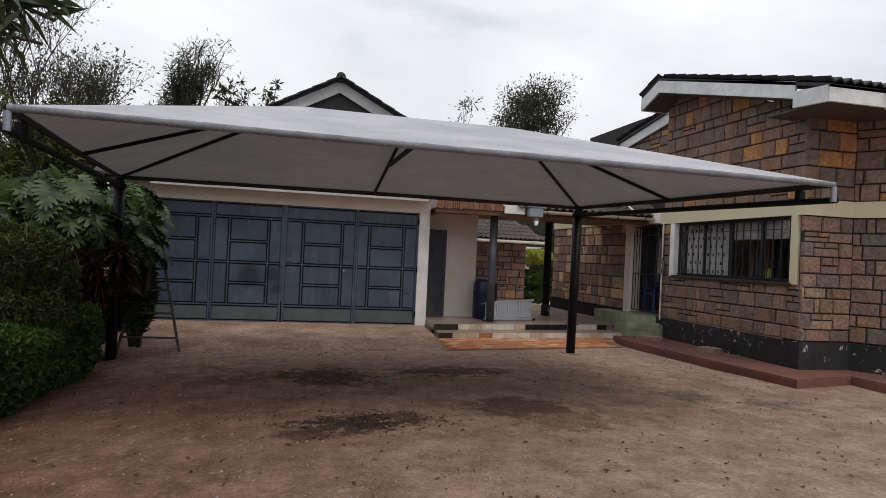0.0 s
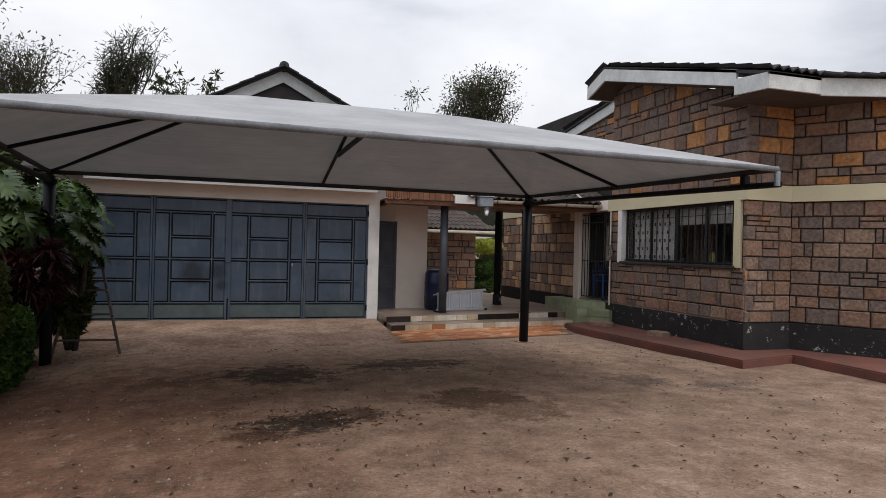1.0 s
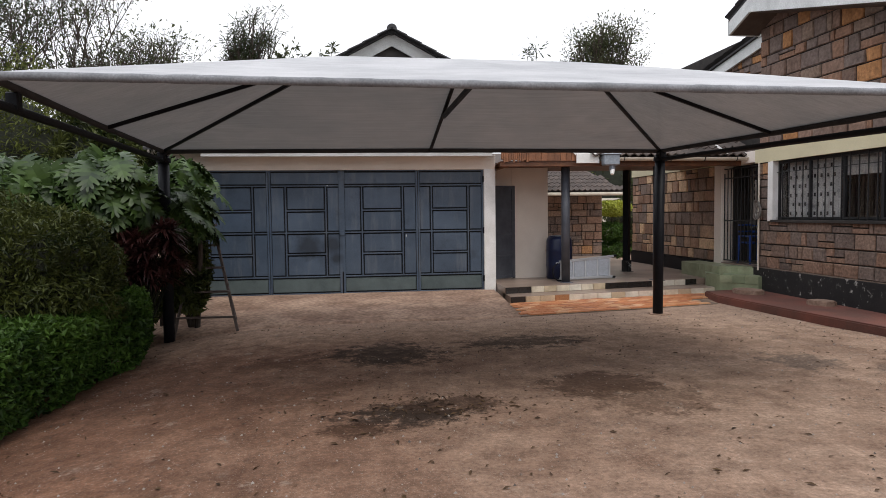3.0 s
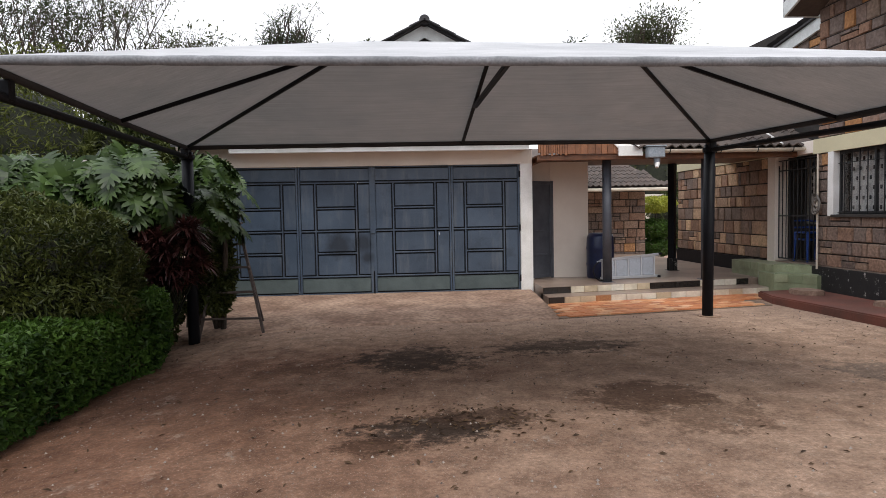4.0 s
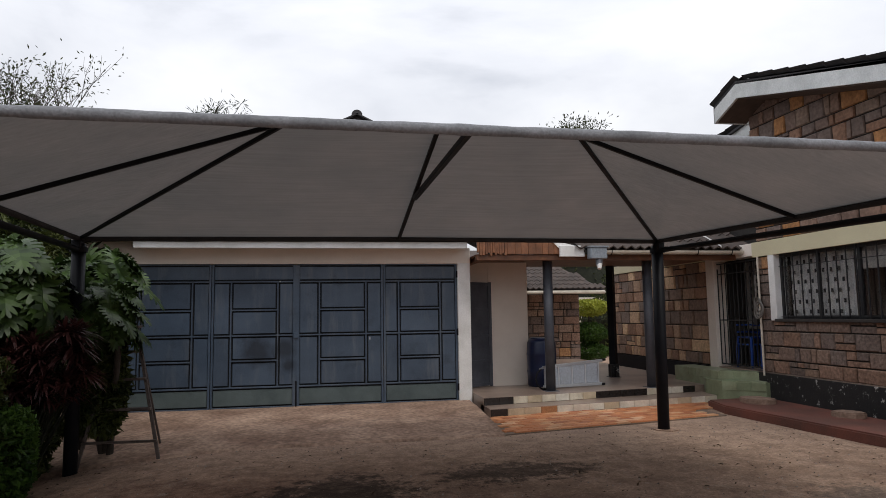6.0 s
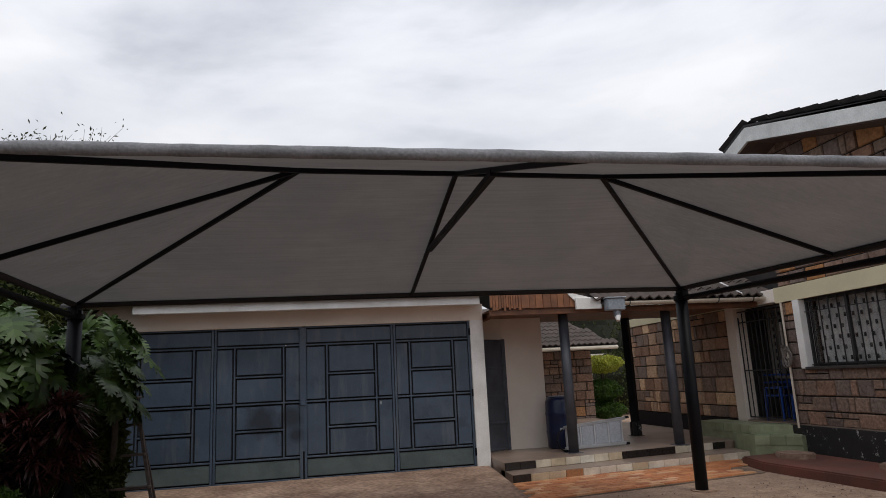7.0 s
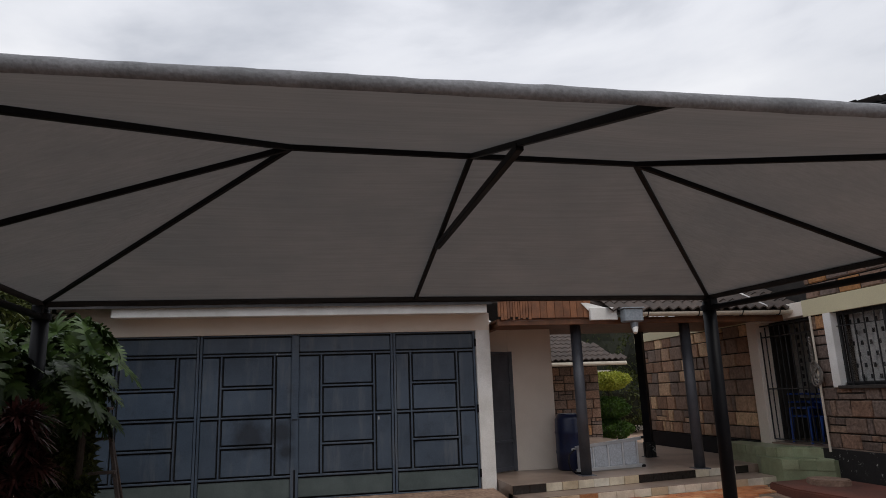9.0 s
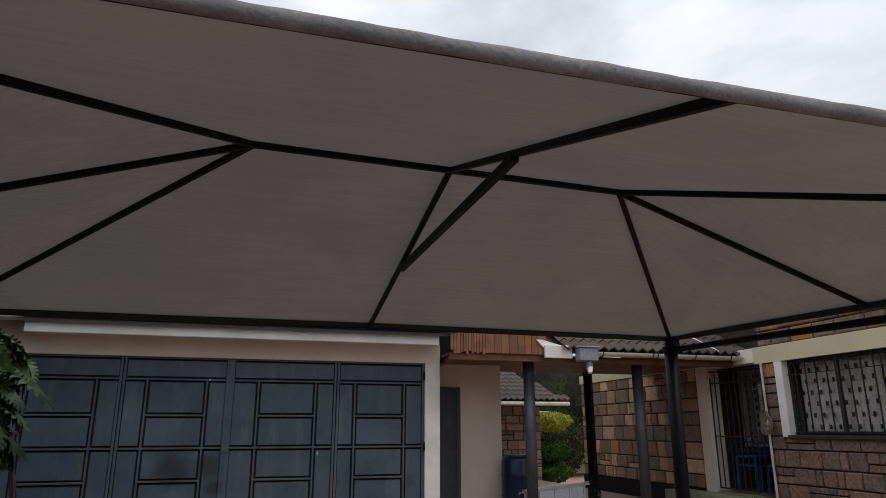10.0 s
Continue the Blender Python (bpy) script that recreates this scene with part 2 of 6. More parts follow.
gln.new(g_tr.outputs["BSDF"], g_mx.inputs[1])
gln.new(g_gl.outputs["BSDF"], g_mx.inputs[2])
gln.new(g_mx.outputs["Shader"], gn["Material Output"].inputs["Surface"])
M_grey_box = material("galvanised_grey", (0.30, 0.34, 0.38), (0.26, 0.29, 0.33), 5, 0.45, 0.4)

M_hedge = leaf_material("hedge_leaf", (0.012, 0.032, 0.006), (0.088, 0.165, 0.028))
M_hedge_dark = leaf_material("shrub_leaf", (0.006, 0.014, 0.004), (0.094, 0.108, 0.027))
M_far_hedge = leaf_material("yellowish_hedge_leaf", (0.045, 0.060, 0.012), (0.14, 0.155, 0.035))
M_philo = leaf_material("split_leaf", (0.006, 0.017, 0.004), (0.056, 0.096, 0.022), 0.42, 0.05, 0.26)
M_stalk = leaf_material("narrow_leaf", (0.030, 0.065, 0.018), (0.085, 0.145, 0.048), 0.4)
M_cordy = leaf_material("maroon_leaf", (0.026, 0.009, 0.010), (0.105, 0.036, 0.030), 0.4)
M_tree = leaf_material("tree_leaf", (0.030, 0.040, 0.018), (0.075, 0.085, 0.036))
M_tree_dark = leaf_material("dark_tree_leaf", (0.020, 0.030, 0.014), (0.05, 0.066, 0.026))
M_lime = leaf_material("yellow_green_leaf", (0.20, 0.24, 0.03), (0.44, 0.45, 0.07))

# painted black plinth, with flaked patches that show the pale undercoat
M_plinth = material("flaked_black_paint", (0.009, 0.009, 0.010), (0.018, 0.017, 0.017), 3, 0.75, 0, 0.004, 30, 0, 0.4)
pn, pl = M_plinth.node_tree.nodes, M_plinth.node_tree.links
p_no = pn.new("ShaderNodeTexNoise")
p_no.inputs["Scale"].default_value, p_no.inputs["Detail"].default_value, p_no.inputs["Roughness"].default_value = 8.0, 9, 0.78
pl.new(pn.new("ShaderNodeNewGeometry").outputs["Position"], p_no.inputs["Vector"])
p_rm = pn.new("ShaderNodeMapRange")
p_rm.inputs["From Min"].default_value, p_rm.inputs["From Max"].default_value = 0.595, 0.62
pl.new(p_no.outputs["Fac"], p_rm.inputs["Value"])
p_mx = pn.new("ShaderNodeMix")
p_mx.data_type = "RGBA"
p_mx.inputs["B"].default_value = (0.46, 0.45, 0.43, 1)
p_hsv = [x for x in pn if x.type == "HUE_SAT"][0]
pl.new(p_hsv.outputs["Color"], p_mx.inputs["A"])
pl.new(p_rm.outputs["Result"], p_mx.inputs["Factor"])
pl.new(p_mx.outputs["Result"], pn["Principled BSDF"].inputs["Base Color"])


def soiled(m, smears, flecks):
    """Adds grime to a painted surface: dark smears round given places (x, z, radius), runs of dust and small pale flecks."""
    n, l = m.node_tree.nodes, m.node_tree.links
    geo = n.new("ShaderNodeNewGeometry")
    sep = n.new("ShaderNodeSeparateXYZ")
    l.new(geo.outputs["Position"], sep.inputs[0])

    def maths(op, a, b):
        o = n.new("ShaderNodeMath")
        o.operation = op
        for i, x in enumerate((a, b)):
            if isinstance(x, float):
                o.inputs[i].default_value = x
            else:
                l.new(x, o.inputs[i])
        return o.outputs["Value"]

    def noise_at(scale, stretch):
        mp = n.new("ShaderNodeMapping")
        mp.inputs["Scale"].default_value = stretch
        l.new(geo.outputs["Position"], mp.inputs["Vector"])
        o = n.new("ShaderNodeTexNoise")
        o.inputs["Scale"].default_value, o.inputs["Detail"].default_value, o.inputs["Roughness"].default_value = scale, 7, 0.65
        l.new(mp.outputs["Vector"], o.inputs["Vector"])
        return o.outputs["Fac"]

    def over(fac, colour, lo, hi, most):
        rg = n.new("ShaderNodeMapRange")
        for k, x in (("From Min", lo), ("From Max", hi), ("To Max", most)):
            rg.inputs[k].default_value = x
        l.new(fac, rg.inputs["Value"])
        mx = n.new("ShaderNodeMix")
        mx.data_type = "RGBA"
        mx.inputs["B"].default_value = (*colour, 1)
        l.new(rg.outputs["Result"], mx.inputs["Factor"])
        src = n["Principled BSDF"].inputs["Base Color"].links[0].from_socket
        l.new(src, mx.inputs["A"])
        l.new(mx.outputs["Result"], n["Principled BSDF"].inputs["Base Color"])

    over(noise_at(2.2, (2.5, 1, 0.35)), (0.16, 0.17, 0.18), 0.52, 0.74, 0.55)
    over(noise_at(3.0, (1, 1, 1)), (0.022, 0.030, 0.042), 0.55, 0.72, 0.5)
    ragged = noise_at(6.0, (1, 1, 1))
    for x, z, r in smears:
        dx, dz = maths("SUBTRACT", sep.outputs["X"], x), maths("SUBTRACT", sep.outputs["Z"], z)
        d = maths("SQRT", maths("ADD", maths("MULTIPLY", dx, dx), maths("MULTIPLY", dz, dz)), 0.0)
        d = maths("ADD", maths("MULTIPLY", d, -1.0 / r), maths("MULTIPLY", ragged, 0.9))
        over(d, (0.012, 0.016, 0.024), -0.55, 0.05, 0.75)
    vo = n.new("ShaderNodeTexVoronoi")
    vo.inputs["Scale"].default_value = flecks
    mp = n.new("ShaderNodeMapping")
    mp.inputs["Scale"].default_value = (1, 1, 0.4)
    l.new(geo.outputs["Position"], mp.inputs["Vector"])
    l.new(mp.outputs["Vector"], vo.inputs["Vector"])
    over(vo.outputs["Distance"], (0.62, 0.63, 0.62), 0.055, 0.035, 0.8)


soiled(M_gate, ((0.02, 1.08, 0.22), (-0.42, 1.05, 0.30), (0.1, 0.8, 0.14)), 2.6)


def fabric_material():
    """Woven shade net: pale above, letting some light through."""
    m = bpy.data.materials.new("grey_shade_net")
    m.use_nodes = True
    n, l = m.node_tree.nodes, m.node_tree.links
    b = n["Principled BSDF"]
    b.inputs["Roughness"].default_value = 0.75
    geo = n.new("ShaderNodeNewGeometry")
    wav = n.new("ShaderNodeTexWave")
    wav.bands_direction = "Y"
    wav.inputs["Scale"].default_value = 60
    wav.inputs["Distortion"].default_value = 0.6
    l.new(geo.outputs["Position"], wav.inputs["Vector"])
    no = n.new("ShaderNodeTexNoise")
    no.inputs["Scale"].default_value = 1.3
    no.inputs["Detail"].default_value = 5
    l.new(geo.outputs["Position"], no.inputs["Vector"])
    mx = n.new("ShaderNodeMix")
    mx.data_type = "RGBA"
    mx.inputs["A"].default_value, mx.inputs["B"].default_value = (0.43, 0.432, 0.446, 1), (0.32, 0.325, 0.34, 1)
    rg = n.new("ShaderNodeMapRange")
    rg.inputs["From Min"].default_value, rg.inputs["From Max"].default_value = 0.36, 0.64
    l.new(no.outputs["Fac"], rg.inputs["Value"])
    l.new(rg.outputs["Result"], mx.inputs["Factor"])
    mp = n.new("ShaderNodeMapping")
    mp.inputs["Scale"].default_value = (0.35, 9.0, 9.0)
    l.new(geo.outputs["Position"], mp.inputs["Vector"])
    thread = n.new("ShaderNodeTexNoise")
    thread.inputs["Scale"].default_value, thread.inputs["Detail"].default_value, thread.inputs["Roughness"].default_value = 3.0, 8, 0.75
    l.new(mp.outputs["Vector"], thread.inputs["Vector"])
    tone = n.new("ShaderNodeMapRange")
    for k, x in (("From Min", 0.3), ("From Max", 0.7), ("To Min", 0.80), ("To Max", 1.20)):
        tone.inputs[k].default_value = x
    l.new(thread.outputs["Fac"], tone.inputs["Value"])
    hsv = n.new("ShaderNodeHueSaturation")
    l.new(mx.outputs["Result"], hsv.inputs["Color"])
    l.new(tone.outputs["Result"], hsv.inputs["Value"])
    l.new(hsv.outputs["Color"], b.inputs["Base Color"])
    bp = n.new("ShaderNodeBump")
    bp.inputs["Strength"].default_value, bp.inputs["Distance"].default_value = 0.5, 0.002
    l.new(wav.outputs["Fac"], bp.inputs["Height"])
    l.new(bp.outputs["Normal"], b.inputs["Normal"])
    tr = n.new("ShaderNodeBsdfTranslucent")
    tr.inputs["Color"].default_value = (0.60, 0.60, 0.60, 1)
    ms = n.new("ShaderNodeMixShader")
    ms.inputs["Fac"].default_value = 0.06
    l.new(b.outputs["BSDF"], ms.inputs[1])
    l.new(tr.outputs["BSDF"], ms.inputs[2])
    l.new(ms.outputs["Shader"], n["Material Output"].inputs["Surface"])
    return m


M_fabric = fabric_material()
# darker than the net: shade under the edge is put into this colour
M_shaded_sleeve = material("shaded_grey_sleeve", (0.05, 0.052, 0.058), (0.035, 0.037, 0.042), 5, 0.85, 0, 0.002, 70, 0, 0.4)
M_hem = material("grey_webbing", (0.20, 0.205, 0.22), (0.13, 0.135, 0.145), 5, 0.8, 0, 0.003, 70, 0, 0.5)


def ground_material():
    """Packed murram earth: reddish near the planting, grey and gritty in the drive, with dark oil stains."""
    m = bpy.data.materials.new("packed_earth")
    m.use_nodes = True
    n, l = m.node_tree.nodes, m.node_tree.links
    b = n["Principled BSDF"]
    b.inputs["Roughness"].default_value = 0.95
    b.inputs["Specular IOR Level"].default_value = 0.12
    geo = n.new("ShaderNodeNewGeometry")
    pos = geo.outputs["Position"]

    def noise_node(scale, detail=6, rough=0.6):
        o = n.new("ShaderNodeTexNoise")
        o.inputs["Scale"].default_value, o.inputs["Detail"].default_value, o.inputs["Roughness"].default_value = scale, detail, rough
        l.new(pos, o.inputs["Vector"])
        return o.outputs["Fac"]

    def maprange(v, a, c, lo=0.0, hi=1.0):
        o = n.new("ShaderNodeMapRange")
        o.interpolation_type = "SMOOTHSTEP"
        for k, x in (("From Min", a), ("From Max", c), ("To Min", lo), ("To Max", hi)):
            o.inputs[k].default_value = x
        l.new(v, o.inputs["Value"])
        return o.outputs["Result"]

    def mix(f, a, c, mode="MIX"):
        o = n.new("ShaderNodeMix")
        o.data_type, o.blend_type = "RGBA", mode
        for k, x in (("Factor", f), ("A", a), ("B", c)):
            if isinstance(x, (tuple, float)):
                o.inputs[k].default_value = x if isinstance(x, float) else (*x, 1)
            else:
                l.new(x, o.inputs[k])
        return o.outputs["Result"]

    def maths(op, a, c):
        o = n.new("ShaderNodeMath")
        o.operation = op
        for i, x in enumerate((a, c)):
            if isinstance(x, float):
                o.inputs[i].default_value = x
            else:
                l.new(x, o.inputs[i])
        return o.outputs["Value"]

    sep = n.new("ShaderNodeSeparateXYZ")
    l.new(pos, sep.inputs[0])
    broad = noise_node(0.55, 5)
    mid = noise_node(1.7, 9, 0.74)
    fine = noise_node(28, 6, 0.7)
    grit = noise_node(95, 3, 0.7)
    # redder soil towards the planting
    redness = maprange(maths("ADD", sep.outputs["X"], maths("MULTIPLY", broad, -5.0)), -4.2, 1.4, 1.0, 0.16)
    grey = mix(maprange(mid, 0.28, 0.76), (0.182, 0.116, 0.082), (0.385, 0.276, 0.206))
    red = mix(maprange(mid, 0.28, 0.76), (0.088, 0.042, 0.026), (0.195, 0.104, 0.066))
    col = mix(redness, grey, red)
    col = mix(maprange(broad, 0.55, 0.75, 0.0, 0.3), col, (0.15, 0.115, 0.095))
    col = mix(maprange(grit, 0.58, 0.68, 0.0, 0.5), col, (0.38, 0.33, 0.29))
    col = mix(maprange(grit, 0.42, 0.33, 0.0, 0.65), col, (0.09, 0.07, 0.058))
    # oil stains and damp soil
    rag = noise_node(5.0, 7, 0.7)
    for cx, cy, rx, ry, depth, tone in ((0.9, 8.5, 0.72, 0.62, 0.86, (0.034, 0.023, 0.017)), (2.65, 8.95, 0.75, 0.42, 0.84, (0.034, 0.024, 0.018)),
                                        (0.95, 6.12, 0.55, 0.30, 0.92, (0.026, 0.018, 0.014)), (1.35, 6.38, 0.50, 0.22, 0.8, (0.045, 0.026, 0.018)),
                                        (0.55, 5.8, 0.28, 0.16, 0.8, (0.05, 0.026, 0.016)), (2.85, 6.85, 0.55, 0.45, 0.75, (0.075, 0.043, 0.029)),
                                        (3.1, 6.3, 0.55, 0.45, 0.5, (0.085, 0.05, 0.033)), (-0.4, 8.3, 0.5, 0.3, 0.45, (0.07, 0.035, 0.022)),
                                        (5.3, 7.4, 0.4, 0.4, 0.5, (0.08, 0.07, 0.062)), (6.2, 6.8, 0.5, 0.25, 0.5, (0.08, 0.07, 0.062))):
        dx = maths("MULTIPLY", maths("SUBTRACT", sep.outputs["X"], cx), 1.0 / rx)
        dy = maths("MULTIPLY", maths("SUBTRACT", sep.outputs["Y"], cy), 1.0 / ry)
        d = maths("ADD", maths("POWER", maths("ABSOLUTE", dx, 0.0), 2.0), maths("POWER", maths("ABSOLUTE", dy, 0.0), 2.0))
        d = maths("ADD", d, maths("MULTIPLY", maths("SUBTRACT", mid, 0.5), 3.0))
        d = maths("ADD", d, maths("MULTIPLY", maths("SUBTRACT", rag, 0.5), 4.5))
        d = maths("ADD", d, maths("MULTIPLY", maths("SUBTRACT", fine, 0.5), 1.6))
        col = mix(maprange(d, 0.3, 1.5, depth, 0.0), col, tone)
    # earth lightened towards the ramp, making up for the canopy's shade
    col = mix(maprange(maths("ADD", sep.outputs["Y"], maths("MULTIPLY", rag, 3.0)), 9.8, 12.2, 0.0, 0.55), col, (0.40, 0.285, 0.215))
    # pale dusty patches
    col = mix(maprange(noise_node(3.2, 8, 0.72), 0.58, 0.72, 0.0, 0.5), col, (0.36, 0.30, 0.25))
    v = maths("MULTIPLY", maprange(fine, 0.28, 0.72, 0.74, 1.26), maprange(rag, 0.3, 0.7, 0.82, 1.18))
    hsv = n.new("ShaderNodeHueSaturation")
    l.new(col, hsv.inputs["Color"])
    l.new(v, hsv.inputs["Value"])
    l.new(hsv.outputs["Color"], b.inputs["Base Color"])
    bp = n.new("ShaderNodeBump")
    bp.inputs["Distance"].default_value = 0.008
    l.new(maths("ADD", fine, maths("MULTIPLY", grit, 0.4)), bp.inputs["Height"])
    l.new(bp.outputs["Normal"], b.inputs["Normal"])
    return m


M_ground = ground_material()


# ---- building blocks ----
AT = {}


def thing(name, loc, label, category, group="", kind=""):
    ob = new(name)
    ob.empty_display_size = 0.1
    ob.location = loc
    AT[ob] = Vector(loc)
    return tagged(ob, label, category, group, kind)


def part(name, bm, mat, parent=None, label=""):
    """Links a bmesh given in world metres as one mesh under its thing or part."""
    me = bpy.data.meshes.new(name)
    base = AT[parent] if parent else Vector((0, 0, 0))
    bmesh.ops.translate(bm, verts=bm.verts, vec=-base)
    bm.to_mesh(me)
    bm.free()
    me.materials.append(mat)
    ob = new(name, me)
    ob.parent = parent
    AT[ob] = base
    return tagged(ob, label)


def raw(name, verts, faces, mat, parent=None, label="", smooth=False):
    me = bpy.data.meshes.new(name)
    base = np.array(AT[parent]) if parent else np.zeros(3)
    me.from_pydata((np.array(verts, dtype=float) - base).tolist(), [], faces)
    me.materials.append(mat)
    if smooth:
        me.shade_smooth()
    ob = new(name, me)
    ob.parent = parent
    AT[ob] = Vector(base)
    return tagged(ob, label)


def box(bm, x0, x1, y0, y1, z0, z1, bevel=0.0):
    r = bmesh.ops.create_cube(bm, size=1, matrix=Matrix.Translation(((x0 + x1) / 2, (y0 + y1) / 2, (z0 + z1) / 2)) @ Matrix.Diagonal((abs(x1 - x0), abs(y1 - y0), abs(z1 - z0), 1)))
    if bevel:
        es = list({e for v in r["verts"] for e in v.link_edges})
        bmesh.ops.bevel(bm, geom=es, offset=bevel, segments=1, affect="EDGES")
    return bm


def boxed(x0, x1, y0, y1, z0, z1, bevel=0.0):
    return box(bmesh.new(), x0, x1, y0, y1, z0, z1, bevel)


def tube(bm, a, b, r, r2=None, sides=12):
    """A round bar from a to b."""
    a, b = Vector(a), Vector(b)
    q = (b - a).to_track_quat("Z", "Y").to_matrix().to_4x4()
    bmesh.ops.create_cone(bm, cap_ends=True, segments=sides, radius1=r, radius2=r if r2 is None else r2, depth=(b - a).length,
                          matrix=Matrix.Translation((a + b) / 2) @ q)
    return bm


def bar(bm, a, b, w, h, up=(0, 0, 1), bevel=0.004):
    """A square bar from a to b: w across, h along up."""
    a, b = Vector(a), Vector(b)
    d = (b - a).normalized()
    side = d.cross(Vector(up)).normalized()
    u = side.cross(d)
    m = Matrix.Translation((a + b) / 2) @ Matrix((side, d, u)).transposed().to_4x4() @ Matrix.Diagonal((w, (b - a).length, h, 1))
    r = bmesh.ops.create_cube(bm, size=1, matrix=m)
    if bevel:
        bmesh.ops.bevel(bm, geom=list({e for v in r["verts"] for e in v.link_edges}), offset=bevel, segments=1, affect="EDGES")
    return bm


def prism(bm, outline, z0, z1):
    """An upright block over an outline of (x, y)."""
    lo = [bm.verts.new((x, y, z0)) for x, y in outline]
    hi = [bm.verts.new((x, y, z1)) for x, y in outline]
    bm.faces.new(lo[::-1])
    bm.faces.new(hi)
    for i in range(len(lo)):
        j = (i + 1) % len(lo)
        bm.faces.new((lo[i], lo[j], hi[j], hi[i]))
    bmesh.ops.recalc_face_normals(bm, faces=bm.faces)
    return bm


def slab(bm, corners, thick, down=(0, 0, -1)):
    """A plate under a polygon of 3D corners."""
    d = Vector(down) * thick
    hi = [bm.verts.new(c) for c in corners]
    lo = [bm.verts.new(Vector(c) + d) for c in corners]
    bm.faces.new(hi)
    bm.faces.new(lo[::-1])
    for i in range(len(hi)):
        j = (i + 1) % len(hi)
        bm.faces.new((hi[i], lo[i], lo[j], hi[j]))
    bmesh.ops.recalc_face_normals(bm, faces=bm.faces)
    return bm


def piece_mesh(name, mat, seed, rough=0.06, bevel=0.06):
    """A unit block with a slightly uneven, bevelled face, shared by many pieces; its face looks along -y."""
    rnd = random.Random(seed)
    bm = bmesh.new()
    box(bm, -0.5, 0.5, -0.5, 0.5, -0.5, 0.5)
    front = [f for f in bm.faces if f.normal.y < -0.9]
    bmesh.ops.inset_region(bm, faces=front, thickness=bevel, depth=0.0)
    for v in bm.verts:
        if v.co.y < -0.4:
            edge = max(abs(v.co.x), abs(v.co.z)) > 0.49
            v.co.y += 0.3 if edge else rnd.uniform(-rough, rough)
            if not edge:
                v.co.x += rnd.uniform(-0.02, 0.02)
                v.co.z += rnd.uniform(-0.03, 0.03)
    me = bpy.data.meshes.new(name)
    bm.to_mesh(me)
    bm.free()
    me.materials.append(mat)
    return me


def piece(name, me, parent, m):
    ob = new(name, me)
    ob.parent = parent
    ob.matrix_basis = Matrix.Translation(-AT[parent]) @ m
    return ob


def stone_courses(parent, meshes, origin, along, length, z0, z1, course, rnd, keep=lambda s, z: True, thick=0.06, wide=(0.26, 0.52), joint=0.019):
    """Lays dressed stones in courses on the face of a wall that starts at origin and runs along a direction; its outer side is to the right of it."""
    along = Vector(along).normalized()
    out = Vector((along.y, -along.x, 0))
    rot = Matrix((along, -out, Vector((0, 0, 1)))).transposed().to_4x4()
    rows = max(1, round((z1 - z0) / course))
    cuts = [z0] + [z0 + (k + rnd.uniform(-0.17, 0.17)) * (z1 - z0) / rows for k in range(1, rows)] + [z1]

    def lay(s0, s1, a0, a1):
        if s1 - s0 < 0.05 or not keep((s0 + s1) / 2, (a0 + a1) / 2):
            return
        c = Vector(origin) + along * ((s0 + s1) / 2) + Vector((0, 0, (a0 + a1) / 2)) + out * (rnd.uniform(-0.006, 0.006))
        piece("stone", rnd.choice(meshes), parent, Matrix.Translation(c) @ rot @ Matrix.Diagonal((s1 - s0 - joint, thick, a1 - a0 - joint, 1)))

    for k in range(rows):
        a0, a1 = cuts[k], cuts[k + 1]
        ch = a1 - a0
        s = -rnd.uniform(0, 0.3)
        while s < length:
            w = rnd.uniform(*wide)
            e = s + w if length - s - w > 0.16 else length
            b0 = max(s, 0)
            pick = rnd.random()
            if pick < 0.16 and e - b0 > 0.3:
                mid = a0 + ch * rnd.choice((0.42, 0.5, 0.6))
                cut = b0 + (e - b0) * rnd.uniform(0.4, 0.65)
                lay(b0, e, a0, mid)
                lay(b0, cut, mid, a1)
                lay(cut, e, mid, a1)
            elif pick < 0.36 and e - b0 > 0.3:
                cut = b0 + rnd.uniform(0.09, 0.13)
                lay(b0, cut, a0, a1)
                lay(cut, e, a0, a1)
            else:
                lay(b0, e, a0, a1)
            s = e


# ---- ground ----
def ground_z(x, y):
    u = min(max((0.5 - x) / 2.8, 0), 1.15)
    return -0.2 * u * u + 0.012 * noise.noise((x * 0.6, y * 0.6, 0)) + 0.006 * noise.noise((x * 2.2, y * 2.2, 3))


def spaced(lo, hi, step, far):
    inner = list(np.arange(lo, hi + 1e-6, step))
    return [lo - d for d in (far, 400, 150, 60, 20, 6)] + inner + [hi + d for d in (6, 20, 60, 150, 400, far)]


gx, gy = spaced(-6, 12, 0.2, 1500), spaced(-4, 18, 0.2, 1500)
gv = [(x, y, ground_z(x, y)) for y in gy for x in gx]
nx = len(gx)
gf = [(j * nx + i, j * nx + i + 1, (j + 1) * nx + i + 1, (j + 1) * nx + i) for j in range(len(gy) - 1) for i in range(nx - 1)]
ground = raw("ground", gv, gf, M_ground, None, "", True)
tagged(ground, "packed reddish brown earth drive with dark oil stains", "ground", "", "structure")

# concrete ramp up to the gate
bm = bmesh.new()
rn, rows_y = 26, [10.78, 10.9, 11.3, 11.8, 12.3, 12.8, 13.3, 13.62]
rz = [-0.04, 0.03, 0.06, 0.085, 0.105, 0.12, 0.13, 0.135]
grid = []
